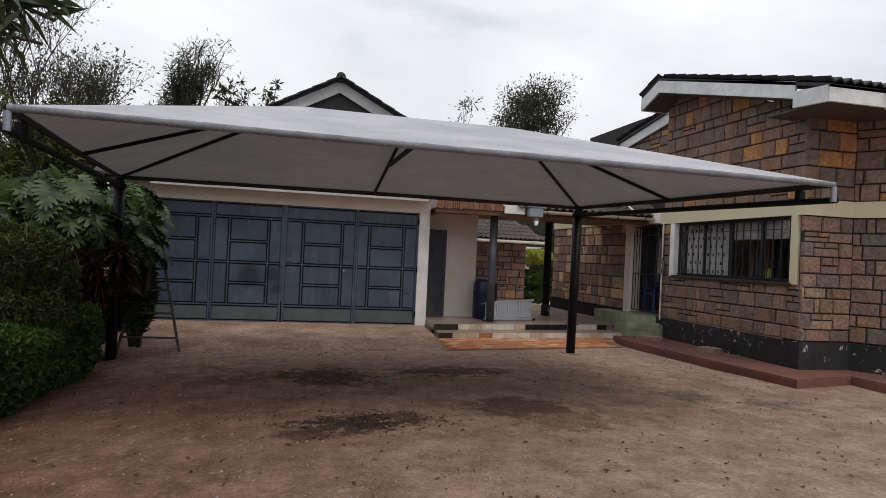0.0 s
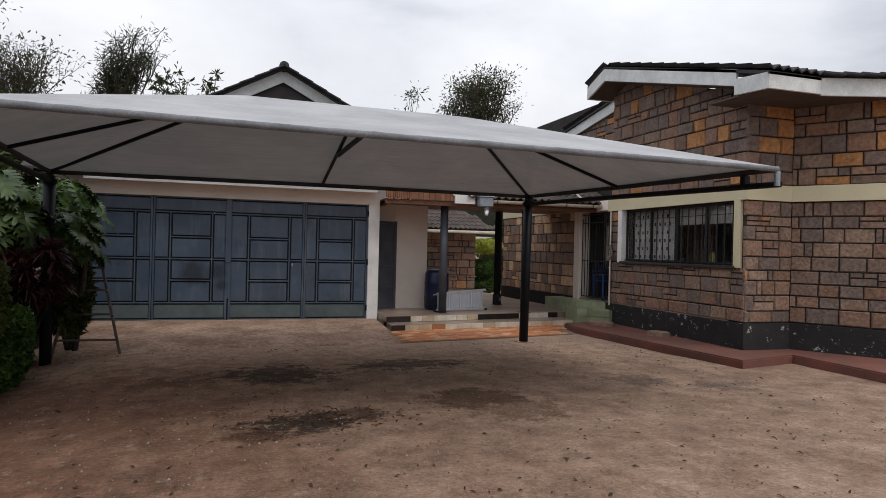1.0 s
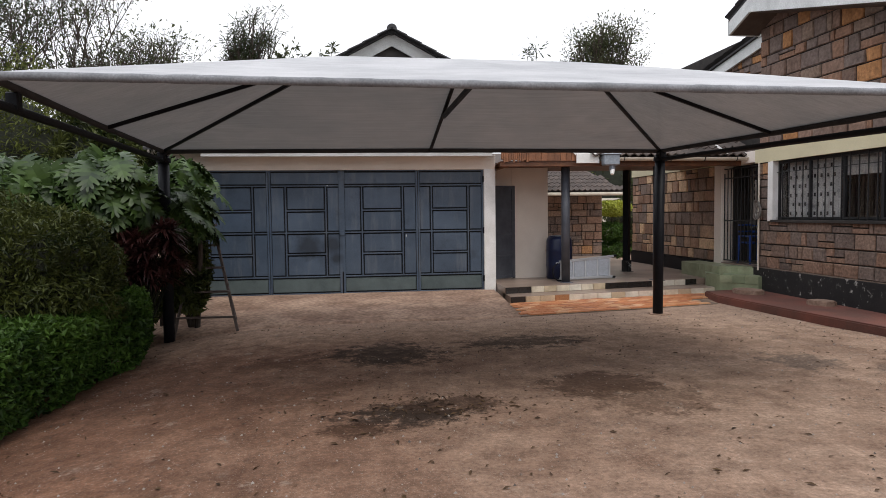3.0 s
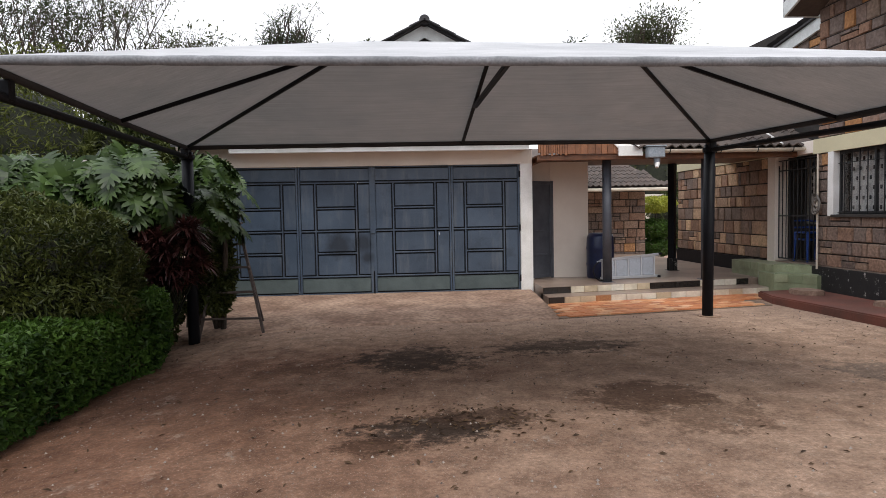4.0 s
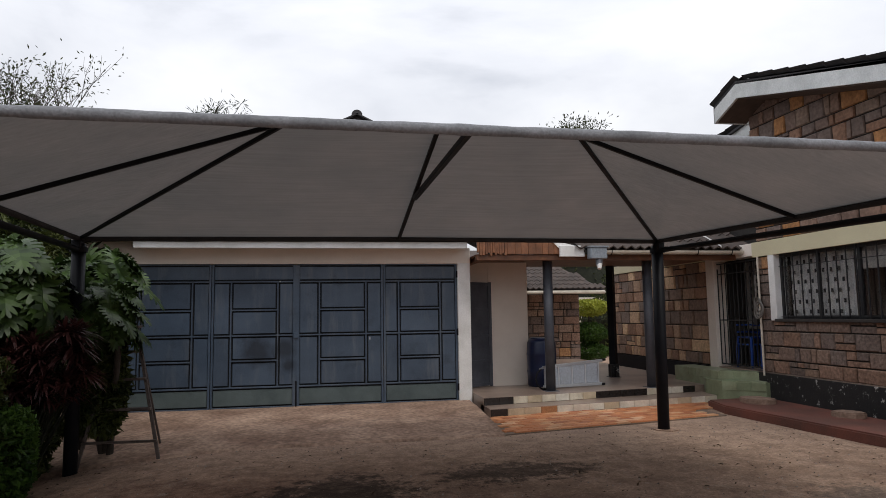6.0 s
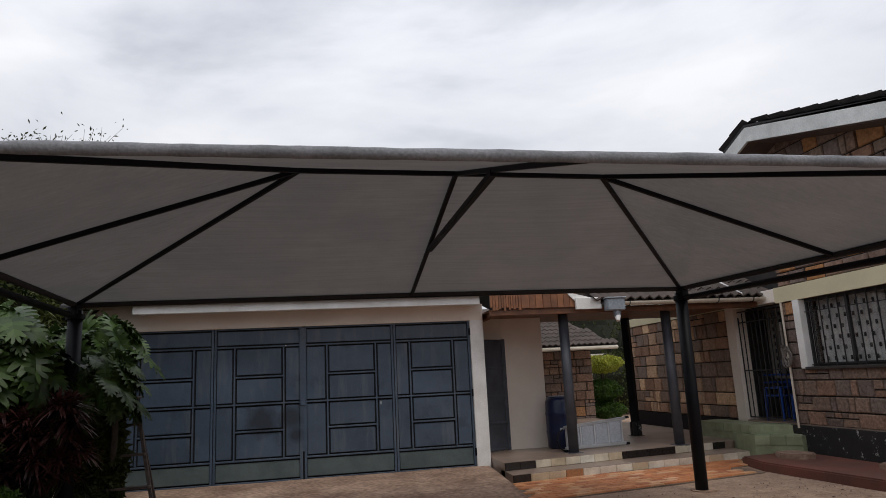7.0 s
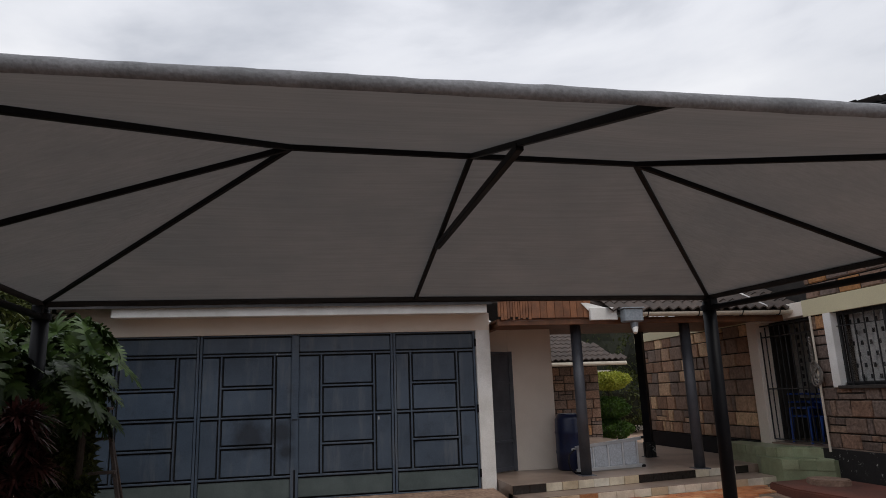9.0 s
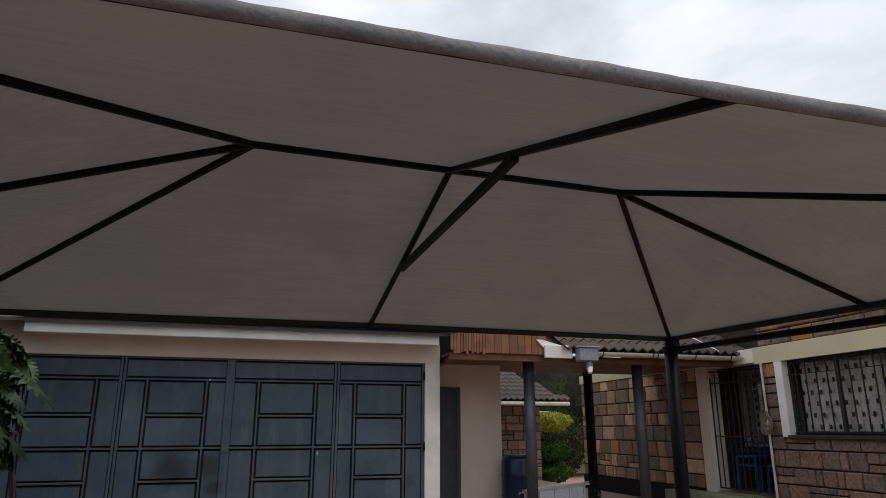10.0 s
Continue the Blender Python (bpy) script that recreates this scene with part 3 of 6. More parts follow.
for y, z in zip(rows_y, rz):
    row = []
    for i in range(rn + 1):
        u = i / rn
        x = -2.9 + u * (5.93 + 0.10 * (y - 10.8) / 2.7)
        low = min(0, ground_z(x, y)) * max(0, 1 - (y - 10.7) / 2.8)
        row.append(bm.verts.new((x, y + 0.05 * noise.noise((x * 1.3, y, 5)) * (y < 11), z + low + 0.012 * noise.noise((x * 1.5, y * 1.5, 1)))))
    grid.append(row)
for a, b in zip(grid, grid[1:]):
    for i in range(rn):
        bm.faces.new((a[i], a[i + 1], b[i + 1], b[i]))
skirt = [bm.verts.new((r[-1].co.x, r[-1].co.y, -0.1)) for r in grid]
for j in range(len(grid) - 1):
    bm.faces.new((grid[j][-1], skirt[j], skirt[j + 1], grid[j + 1][-1]))
tagged(part("ramp", bm, M_ramp), "rough brown concrete ramp rising to the garage gate", "ramp", "", "structure")

# red cement apron along the house
apron = part("apron", prism(bmesh.new(), [(6.80, 11.80), (7.0, 9.6), (7.22, 7.72), (8.42, 8.02), (8.40, 4.5), (9.6, 4.5), (9.6, 8.9), (8.4, 12.6), (6.95, 12.5)], -0.1, 0.13), M_apron)
bv = bmesh.new()
bv.from_mesh(apron.data)
bmesh.ops.bevel(bv, geom=[e for e in bv.edges if all(v.co.z > 0.1 for v in e.verts)], offset=0.02, segments=2, affect="EDGES")
bv.to_mesh(apron.data)
bv.free()
tagged(apron, "red oxide cement apron along the stone house", "apron", "", "structure")

# ---- porch ----
porch = thing("porch", (5.3, 13.5, 0), "raised porch with tiled steps and polished cement floor", "porch", "", "structure")


def on_line(p, q, s):
    return (p[0] + (q[0] - p[0]) * s, p[1] + (q[1] - p[1]) * s)


STEP1 = ((3.20, 12.35), (7.45, 13.0))
STEP2 = ((3.20, 12.78), (7.30, 13.5))
part("step", prism(bmesh.new(), [STEP1[0], STEP1[1], (7.45, 13.6), (3.20, 13.0)], -0.05, 0.135), M_porch, porch, "lower step with cement tread")
part("porch_floor", prism(bmesh.new(), [STEP2[0], STEP2[1], (7.99, 13.6), (7.99, 21.0), (3.20, 21.0)], -0.05, 0.255), M_porch, porch)

# ---- garage ----
GY = 13.61
garage = thing("garage", (0.3, 14.5, 0.1), "cream rendered garage with a dark tiled roof", "garage", "", "structure")
part("pillar", boxed(2.955, 3.185, GY - 0.05, GY + 0.4, 0.0, 2.72, 0.008), M_white, garage, "white painted gate pillar")
part("pillar", boxed(-2.85, -2.60, GY - 0.05, GY + 0.4, -0.15, 2.72, 0.008), M_white, garage, "white painted gate pillar")
part("lintel", boxed(-2.85, 3.185, GY - 0.052, GY + 0.4, 2.485, 2.76, 0.006), M_render, garage, "cream lintel beam")
part("fascia", boxed(-2.24, 3.04, 13.08, 13.14, 2.70, 2.86, 0.008), M_white, garage, "white fascia board")
part("soffit", boxed(-2.24, 3.04, 13.14, GY - 0.055, 2.735, 2.76), M_white, garage)
part("wall", boxed(-2.85, 3.05, GY + 0.5, GY + 0.6, 0.0, 2.74), M_render, garage)
part("upper_wall", boxed(-3.3, -2.245, GY - 0.05, GY + 0.35, 2.742, 3.05, 0.006), M_render, garage)
part("side_wall", boxed(-3.05, -2.85, GY, 21.0, -0.2, 2.74), M_render, garage)
part("side_wall", boxed(3.0, 3.19, GY + 0.4, 14.5, 0.0, 2.74), M_render, garage)
part("porch_wall", boxed(3.72, 4.50, 14.5, 20.0, 0.2, 2.62, 0.006), M_render, garage, "cream rendered wall at the porch")
part("porch_wall", boxed(3.05, 3.72, 14.5, 14.7, 2.18, 2.62), M_render, garage)

# tiled roof: front slope and gable
def tile_mesh(name, mat, w=0.33, l=0.42):
    """One interlocking tile: waves across, thick front edge; eave edge at y=0."""
    n = 8
    vs, fs = [], []
    for y, lift in ((0.0, 0.022), (l, 0.0)):
        for k in range(n + 1):
            x = w * k / n
            vs.append((x, y, 0.028 * math.cos(4 * math.pi * k / n) + lift + 0.03))
    for k in range(n + 1):
        x = w * k / n
        vs.append((x, 0.0, 0.028 * math.cos(4 * math.pi * k / n) + 0.022 + 0.005))
    for k in range(n):
        fs.append((k, k + 1, n + 2 + k, n + 1 + k))
        fs.append((2 * n + 2 + k, 2 * n + 3 + k, k + 1, k))
    me = bpy.data.meshes.new(name)
    me.from_pydata(vs, [], fs)
    me.materials.append(mat)
    return me


TILE, TILE_DARK = tile_mesh("tile", M_tile), tile_mesh("tile", M_tile_dark)


def tiles(parent, me, origin, along, up, n_along, n_up, keep=lambda s, u: True, w=0.33, l=0.36):
    along, up = Vector(along).normalized(), Vector(up).normalized()
    nrm = along.cross(up).normalized()
    rot = Matrix((along, up, nrm)).transposed().to_4x4()
    for j in range(n_up):
        for i in range(n_along):
            if keep(i * w, j * l):
                piece("tile", me, parent, Matrix.Translation(Vector(origin) + along * (i * w) + up * (j * l)) @ rot)


roof = part("roof", slab(bmesh.new(), [(-3.2, 13.0, 2.86), (3.1, 13.0, 2.86), (3.1, 15.6, 4.0), (-3.2, 15.6, 4.0)], 0.04), M_tile_dark, garage, "dark tiled roof")
tiles(roof, TILE_DARK, (-2.3, 12.98, 2.865), (1, 0, 0), (0, 2.6, 1.14), 17, 4)
AX, AY, AZ = 1.30, 15.5, 5.58
SL = 0.53
gable = part("gable", slab(bmesh.new(), [(AX - 4.3, AY + 0.12, AZ - 0.1 - 4.3 * SL), (AX + 4.3, AY + 0.12, AZ - 0.1 - 4.3 * SL), (AX, AY + 0.12, AZ - 0.1)], 0.1, (0, 1, 0)), M_dark_gable, garage, "dark boarded gable")
for s in (-1, 1):
    part("barge_board", slab(bmesh.new(), [(AX, AY, AZ), (AX + s * 4.4, AY, AZ - 4.4 * SL), (AX + s * 4.4, AY, AZ - 0.27 - 4.4 * SL), (AX, AY, AZ - 0.27)], 0.05, (0, 1, 0)), M_white_worn, garage, "white barge board")
    part("roof_slope", slab(bmesh.new(), [(AX, AY - 0.1, AZ + 0.04), (AX + s * 4.5, AY - 0.1, AZ + 0.04 - 4.5 * SL), (AX + s * 4.5, AY + 6, AZ + 0.04 - 4.5 * SL), (AX, AY + 6, AZ + 0.04)], 0.03), M_tile_dark, garage)
    slope = Vector((-s, 0, SL)).normalized()
    start = Vector((AX, AY - 0.12, AZ + 0.05)) - slope * (0.36 * 13)
    for j in range(13):
        o = start + slope * (0.36 * j)
        bb = bmesh.new()
        bar(bb, o + Vector((0, 0.0, 0.02)), o + slope * 0.40 + Vector((0, 0.0, 0.0)), 0.30, 0.03, slope.cross(Vector((0, 1, 0))))
        part("verge_tile", bb, M_tile_dark, roof)
rb = bmesh.new()
tube(rb, (AX, AY - 0.16, AZ + 0.06), (AX, AY + 6, AZ + 0.06), 0.11, None, 14)
part("ridge_tile", rb, M_tile_dark, roof)

# ---- gate ----
gate = thing("gate", (0.2, GY, 0.12), "blue-grey painted steel garage gate of four closed leaves", "gate")
GZ = (0.135, 0.46, 0.89, 1.30, 1.72, 2.19, 2.475)
rg = random.Random(4)
for x0, a, b, x1 in ((-2.59, -2.26, -1.45, -1.16), (-1.14, -0.84, -0.09, 0.19), (0.23, 0.59, 1.37, 1.655), (1.675, 1.93, 2.65, 2.945)):
    # black backing sheet gives the shadow gaps round the panels as colour
    leaf = part("gate_leaf", boxed(x0, x1, GY + 0.03, GY + 0.05, GZ[0] - 0.02, GZ[6]), M_gap, gate)
    cells = [(x0, x1, GZ[5], GZ[6], M_gate), (x0, x1, GZ[0], GZ[1], M_gate_low)]
    for lo, hi in ((1, 3), (3, 5)):
        cells += [(x0, a, GZ[lo], GZ[hi], M_gate), (b, x1, GZ[lo], GZ[hi], M_gate)]
    for lo in (1, 2, 3, 4):
        cells.append((a, b, GZ[lo], GZ[lo + 1], M_gate))
    for c0, c1, z0, z1, mt in cells:
        d = rg.uniform(-0.002, 0.002)
        part("panel", boxed(c0 + 0.036, c1 - 0.036, GY + 0.008 + d, GY + 0.03, z0 + 0.036, z1 - 0.036, 0.004), mt, leaf)
    for x in (x0 + 0.012, x1 - 0.012):
        part("stile", boxed(x - 0.017, x + 0.017, GY - 0.012, GY + 0.031, GZ[0] - 0.015, GZ[6], 0.003), M_gate, leaf)
    for x in (a, b):
        part("upright", boxed(x - 0.012, x + 0.012, GY - 0.008, GY + 0.031, GZ[1], GZ[5], 0.003), M_gate, leaf)
    for k, z in enumerate(GZ):
        h0, h1 = (a, b) if k in (2, 4) else (x0 + 0.03, x1 - 0.03)
        part("rail", boxed(h0, h1, GY - 0.009, GY + 0.031, z - 0.012, z + 0.012, 0.003), M_gate, leaf)
for z in (0.36, 1.30, 2.30):
    part("hinge", tube(bmesh.new(), (2.95, GY - 0.03, z - 0.06), (2.95, GY - 0.03, z + 0.06), 0.018), M_black, gate, "black hinge barrel")
part("lock_box", boxed(0.17, 0.25, GY - 0.045, GY - 0.024, 1.25, 1.34, 0.004), M_gate, gate)
part("cover_strip", boxed(0.155, 0.265, GY - 0.024, GY - 0.0125, GZ[0], GZ[6] - 0.01, 0.004), M_gate, gate, "blue-grey cover strip at the meeting leaves")
part("drop_bolt", tube(bmesh.new(), (0.215, GY - 0.03, 0.13), (0.215, GY - 0.03, 0.55), 0.012), M_black, gate)

# ---- shade canopy ----
BL, BR = Vector((-2.21, 10.77, 2.57)), Vector((5.265, 10.80, 2.572))
FL, FR = Vector((-1.76, 5.48, 2.55)), Vector((5.56, 5.48, 2.495))
SM_L, SM_R = Vector((-1.99, 8.07, 2.55)), Vector((5.50, 8.30, 2.54))
RL, RR = Vector((0.39, 8.02, 3.285)), Vector((3.13, 8.22, 3.305))
RM = RL.lerp(RR, 0.49)
BM, FM = Vector((1.64, 10.785, 2.585)), Vector((1.87, 5.48, 2.522))
canopy = thing("shade_canopy", (1.6, 10.7, 0), "cantilevered car shade of grey net on a black steel frame", "carport")
for p, zf in ((BL, -0.23), (BR, -0.02)):
    post = part("post", tube(bmesh.new(), (p.x - 0.03 * (p is BR), p.y, zf - 0.2), (p.x, p.y, p.z - 0.06), 0.078, None, 24), M_black, canopy)
    for f in post.data.polygons:
        f.use_smooth = len(f.vertices) == 4
    part("cap", tube(bmesh.new(), (p.x, p.y, p.z - 0.16), (p.x, p.y, p.z - 0.10), 0.1, None, 20), M_black, canopy)
    part("head_bracket", boxed(p.x - 0.05, p.x + 0.05, p.y - 0.12, p.y + 0.04, p.z - 0.12, p.z - 0.02, 0.008), M_black, canopy)
    fb = bmesh.new()
    bmesh.ops.create_circle(fb, cap_ends=True, segments=14, radius=0.17, matrix=Matrix.Translation((p.x, p.y, zf + 0.03)))
    for v in fb.verts:
        v.co.x += 0.05 * noise.noise(v.co * 4)
        v.co.y += 0.05 * noise.noise(v.co * 4 + Vector((7, 0, 0)))
    ex = bmesh.ops.extrude_face_region(fb, geom=fb.faces[:])
    bmesh.ops.translate(fb, verts=[v for v in ex["geom"] if isinstance(v, bmesh.types.BMVert)], vec=(0, 0, -0.1))
    bmesh.ops.recalc_face_normals(fb, faces=fb.faces)
    part("footing", fb, M_ramp, canopy, "rough concrete footing")
TR = 0.022
for nm, a, b in (("edge_rail", BL, BR), ("edge_rail", FL, FR), ("edge_rail", BL, SM_L), ("edge_rail", SM_L, FL), ("edge_rail", BR, SM_R), ("edge_rail", SM_R, FR),
                 ("ridge_rail", RL, RR), ("hip_rail", RL, BL), ("hip_rail", RL, FL), ("hip_rail", RR, BR), ("hip_rail", RR, FR),
                 ("side_rafter", RL, SM_L), ("side_rafter", RR, SM_R), ("rafter", RM, BM), ("rafter", RM, FM)):
    part(nm, tube(bmesh.new(), a, b, TR, None, 14) if nm == "edge_rail" else bar(bmesh.new(), a, b, 1.75 * TR, 1.75 * TR), M_black, canopy)
part("brace", bar(bmesh.new(), RM.lerp(BM, 0.51) - Vector((0, 0, 0.04)), RM.lerp(FM, 0.40) - Vector((0, 0, 0.02)), 0.05, 0.05), M_black, canopy)
for top, p, s in ((BL, FL, -1), (BR, FR, 1)):
    a0, a1 = Vector((top.x, top.y, top.z - 0.13)), Vector((p.x + 0.02 * s, p.y - 0.02, p.z - 0.15))
    part("cantilever_arm", tube(bmesh.new(), a0, a1, 0.034, None, 16), M_black, canopy)
    part("end_stub", tube(bmesh.new(), (p.x, p.y, p.z - 0.17), (p.x, p.y, p.z - 0.02), 0.03), M_grey_box, canopy, "grey end stub")
    c = a1.lerp(a0, 0.085)
    part("clamp", boxed(c.x - 0.045, c.x + 0.045, c.y - 0.035, c.y + 0.035, c.z - 0.02, c.z + 0.12, 0.01), M_black, canopy)

# the net: panels stretched over the frame, a little sag between the rails, a hem over the front rail
UP = Vector((0, 0, TR + 0.004))


CREASE = ((BR, SM_R.lerp(RR, 0.55)), (BR, BM.lerp(RR, 0.5)), (BL, SM_L.lerp(RL, 0.6)))


def fold(p):
    """Depth of the soft folds that run out from the posts."""
    d = 0.0
    for a, b in CREASE:
        ab, ap = (b - a).to_2d(), (p - a).to_2d()
        u = ap.dot(ab) / ab.length_squared
        if 0 < u < 1:
            off = abs(ap.x * ab.y - ap.y * ab.x) / ab.length
            d += 0.035 * math.sin(math.pi * u) * math.exp(-(off / 0.10) ** 2)
    return d


def net_panel(bm, pts, sag=0.03, n=36):
    """A stretched panel between three or four corners (ordered), sagging a little in the middle."""
    if len(pts) == 3:
        pts = [pts[0], pts[1], pts[2], pts[2]]
    vs = []
    for j in range(n + 1):
        for i in range(n + 1):
            u, v = i / n, j / n
            p = pts[0].lerp(pts[1], u).lerp(pts[3].lerp(pts[2], u), v)
            w = 16 * u * (1 - u) * v * (1 - v)
            p = p + UP - Vector((0, 0, sag * w)) + Vector((0, 0, 0.006 * w * noise.noise(p * 2.2) - fold(p)))
            vs.append(bm.verts.new(p))
    for j in range(n):
        for i in range(n):
            bm.faces.new((vs[j * (n + 1) + i], vs[j * (n + 1) + i + 1], vs[(j + 1) * (n + 1) + i + 1], vs[(j + 1) * (n + 1) + i]))


nb = bmesh.new()
for pts in ((BL, BM, RM, RL), (BM, BR, RR, RM), (FM, FL, RL, RM), (FR, FM, RM, RR), (SM_L, BL, RL), (FL, SM_L, RL), (BR, SM_R, RR), (SM_R, FR, RR)):
    net_panel(nb, pts)
bmesh.ops.remove_doubles(nb, verts=nb.verts, dist=0.003)
bmesh.ops.dissolve_degenerate(nb, edges=nb.edges, dist=0.0005)
bmesh.ops.recalc_face_normals(nb, faces=nb.faces)
net = part("net", nb, M_fabric, canopy, "grey woven shade net")
for f in net.data.polygons:
    f.use_smooth = True
ring = [BL, BM, BR, SM_R, FR, FM, FL, SM_L]
mid = (FL + BR) / 2
for a, b in zip(ring, ring[1:] + ring[:1]):
    hb = bmesh.new()
    prev = None
    front = b is FM or b is FL
    wraps = (-0.3, 0.4, 0.9, 1.4, 1.9, 2.4, 2.8) if front else (-0.3, 0.5, 1.4, 2.3, 3.2, 4.2, 5.4)
    d = (b - a).normalized()
    o = d.cross(Vector((0, 0, 1)))
    if o.dot(a - mid) < 0:
        o = -o
    kn = 90 if front else 24
    for k in range(kn + 1):
        c = a.lerp(b, k / kn)
        j = (0.004 * noise.noise(c * 3.0) + 0.004 * noise.noise(c * 11.0)) * (0 < k < kn)
        cur = [hb.verts.new(c + o * ((TR + 0.010 + j) * math.sin(w)) + Vector((0, 0, (TR + 0.010 + j) * math.cos(w)))) for w in wraps]
        if prev:
            for i in range(6):
                hb.faces.new((prev[i], cur[i], cur[i + 1], prev[i + 1]))
        prev = cur
    bmesh.ops.recalc_face_normals(hb, faces=hb.faces)
    hem = part("hem", hb, M_hem if front else M_shaded_sleeve, canopy, "wrinkled grey hem" if front else "grey fabric sleeve darkened as its shaded underside")
    for f in hem.data.polygons:
        f.use_smooth = True

# ---- stone house ----
HX = 8.0
house = thing("house", (9.5, 10.5, 0.1), "stone house with cream band, black plinth and tiled roof", "house", "", "structure")
rs = random.Random(11)
STONE = [piece_mesh("stone", M_stone, k, 0.14, 0.07) for k in range(6)]
STONE_L = [piece_mesh("stone", M_stone_low, 90 + k, 0.14, 0.07) for k in range(6)]
STONE_P = [piece_mesh("stone", M_stone_pale, 20 + k, 0.10, 0.07) for k in range(5)]
WY0, WY1, WZ0, WZ1 = 8.80, 12.05, 1.45, 2.50
wb = bmesh.new()
T = 0.03
box(wb, HX + T, HX + 0.3, 8.58 + T, 12.5, 0.1, WZ0)
box(wb, HX + T, HX + 0.3, WY1, 12.5, WZ0, WZ1)
box(wb, HX + T, HX + 0.3, 8.58 + T, WY0, WZ0, WZ1)
slab(wb, [(HX + T, 8.58 + T, WZ1), (HX + T, 12.5, WZ1), (HX + T, 12.5, 5.0), (HX + T, 12.0, 5.2), (HX + T, 8.58 + T, 4.2)], 0.27, (1, 0, 0))
wall_w = part("wall", wb, M_mortar, house, "coursed brown stone wall with dark pointing")
wall_s = part("wall", boxed(HX + 0.3, 9.1, 8.58 + T, 8.9, 0.1, 4.1), M_mortar, house, "coursed brown stone wall with dark pointing")
wall_n = part("wall", prism(bmesh.new(), [(8.93, 8.61), (9.83, 7.27), (10.1, 7.45), (9.25, 8.8)], 0.1, 4.1), M_mortar, house, "coursed brown stone wall with dark pointing")
wall_f = part("wall", boxed(HX + T, HX + 0.3, 14.05, 18.4, 0.1, 2.75), M_mortar, house, "pale coursed stone wall under the porch roof")
wall_u = part("wall", boxed(8.6, 8.8, 12.5, 17.5, 2.5, 5.2), M_mortar, house, "upper stone wall behind the porch roof")


def house_roof_z(y):
    return 4.02 + (y - 8.27) * 0.31


low = lambda s, z: z < house_roof_z(12.5 - s) + 0.2
stone_courses(wall_w, STONE_L, (HX + T, 12.5, 0), (0, -1, 0), 12.5 - 8.58, 0.555, WZ0 - 0.02, 0.225, rs)
stone_courses(wall_w, STONE_L, (HX + T, 12.5, 0), (0, -1, 0), 12.5 - WY1 - 0.14, WZ0 - 0.02, 2.5, 0.225, rs, wide=(0.2, 0.4))
stone_courses(wall_w, STONE, (HX + T, 12.5, 0), (0, -1, 0), 12.5 - 8.58, 2.76, 5.2, 0.25, rs, keep=low)
stone_courses(wall_s, STONE_L, (HX - 0.001, 8.58 + T, 0), (1, 0, 0), 0.92, 0.555, 2.5, 0.225, rs)
stone_courses(wall_s, STONE, (HX - 0.001, 8.58 + T, 0), (1, 0, 0), 0.92, 2.76, 4.05, 0.235, rs)
stone_courses(wall_n, STONE_L, (8.93, 8.61, 0), (0.558, -0.83, 0), 1.6, 0.555, 2.5, 0.225, rs)
stone_courses(wall_n, STONE, (8.93, 8.61, 0), (0.558, -0.83, 0), 1.6, 2.76, 4.05, 0.235, rs)
stone_courses(wall_f, STONE_P, (HX + T, 18.4, 0), (0, -1, 0), 4.3, 0.56, 2.56, 0.25, rs, wide=(0.25, 0.55))
stone_courses(wall_u, STONE, (8.6, 16.6, 0), (0, -1, 0), 4.1, 3.6, 5.1, 0.25, rs, keep=lambda s, z: z < 5.15 - (s < 3.1) * 0.137 * (3.1 - s) - 0.2)
part("plinth", prism(bmesh.new(), [(HX - 0.035, 12.62), (HX - 0.035, 8.545), (8.87, 8.545), (9.83, 7.12), (10.1, 7.3), (9.1, 8.9), (8.2, 8.9), (8.2, 12.62)], 0.05, 0.545), M_plinth, house, "flaked black painted plinth")
part("plinth", boxed(HX - 0.03, HX + 0.2, 14.05, 18.4, 0.2, 0.55), M_black, house, "black painted plinth")
part("band", prism(bmesh.new(), [(HX - 0.03, 12.58), (HX - 0.03, 8.55), (8.875, 8.55), (9.83, 7.13), (10.1, 7.3), (9.1, 8.9), (8.2, 8.9), (8.2, 12.58)], 2.505, 2.755), M_cream, house, "cream painted band")
# window
window = part("window", boxed(HX + 0.2, HX + 0.24, WY0, WY1, WZ0, WZ1), M_gap, house, "wide steel window with burglar bars and white surround")
window.data.clear_geometry()
sb = bmesh.new()
box(sb, HX - 0.03, HX + 0.16, WY1 - 0.02, WY1 + 0.13, WZ0 - 0.03, 2.505, 0.005)
part("surround", sb, M_white, window, "white painted surround")
sb = bmesh.new()
box(sb, HX - 0.03, HX + 0.16, WY0 - 0.12, WY0 + 0.02, WZ0 - 0.03, 2.505, 0.005)
part("surround", sb, M_cream, window, "cream painted surround")
part("sill", boxed(HX - 0.05, HX + 0.2, WY0 - 0.02, WY1 + 0.02, WZ0 - 0.05, WZ0 - 0.002, 0.006), M_mortar, window, "dark sill")
fr = bmesh.new()
for y in (WY0 + 0.03, WY0 + 0.8, WY0 + 1.58, WY0 + 2.38, WY1 - 0.03):
    box(fr, HX + 0.08, HX + 0.12, y - 0.025, y + 0.025, WZ0, WZ1)
for z in (WZ0 + 0.025, WZ1 - 0.025):
    box(fr, HX + 0.081, HX + 0.119, WY0, WY1, z - 0.025, z + 0.025)
part("window_frame", fr, M_grille, window)
for k in range(4):
    y0 = WY0 + 0.055 + k * 0.785
    gl = part("pane", boxed(HX + 0.098, HX + 0.102, y0, y0 + 0.72, WZ0 + 0.05, WZ1 - 0.05), M_glass, window)
    gl.visible_shadow = False
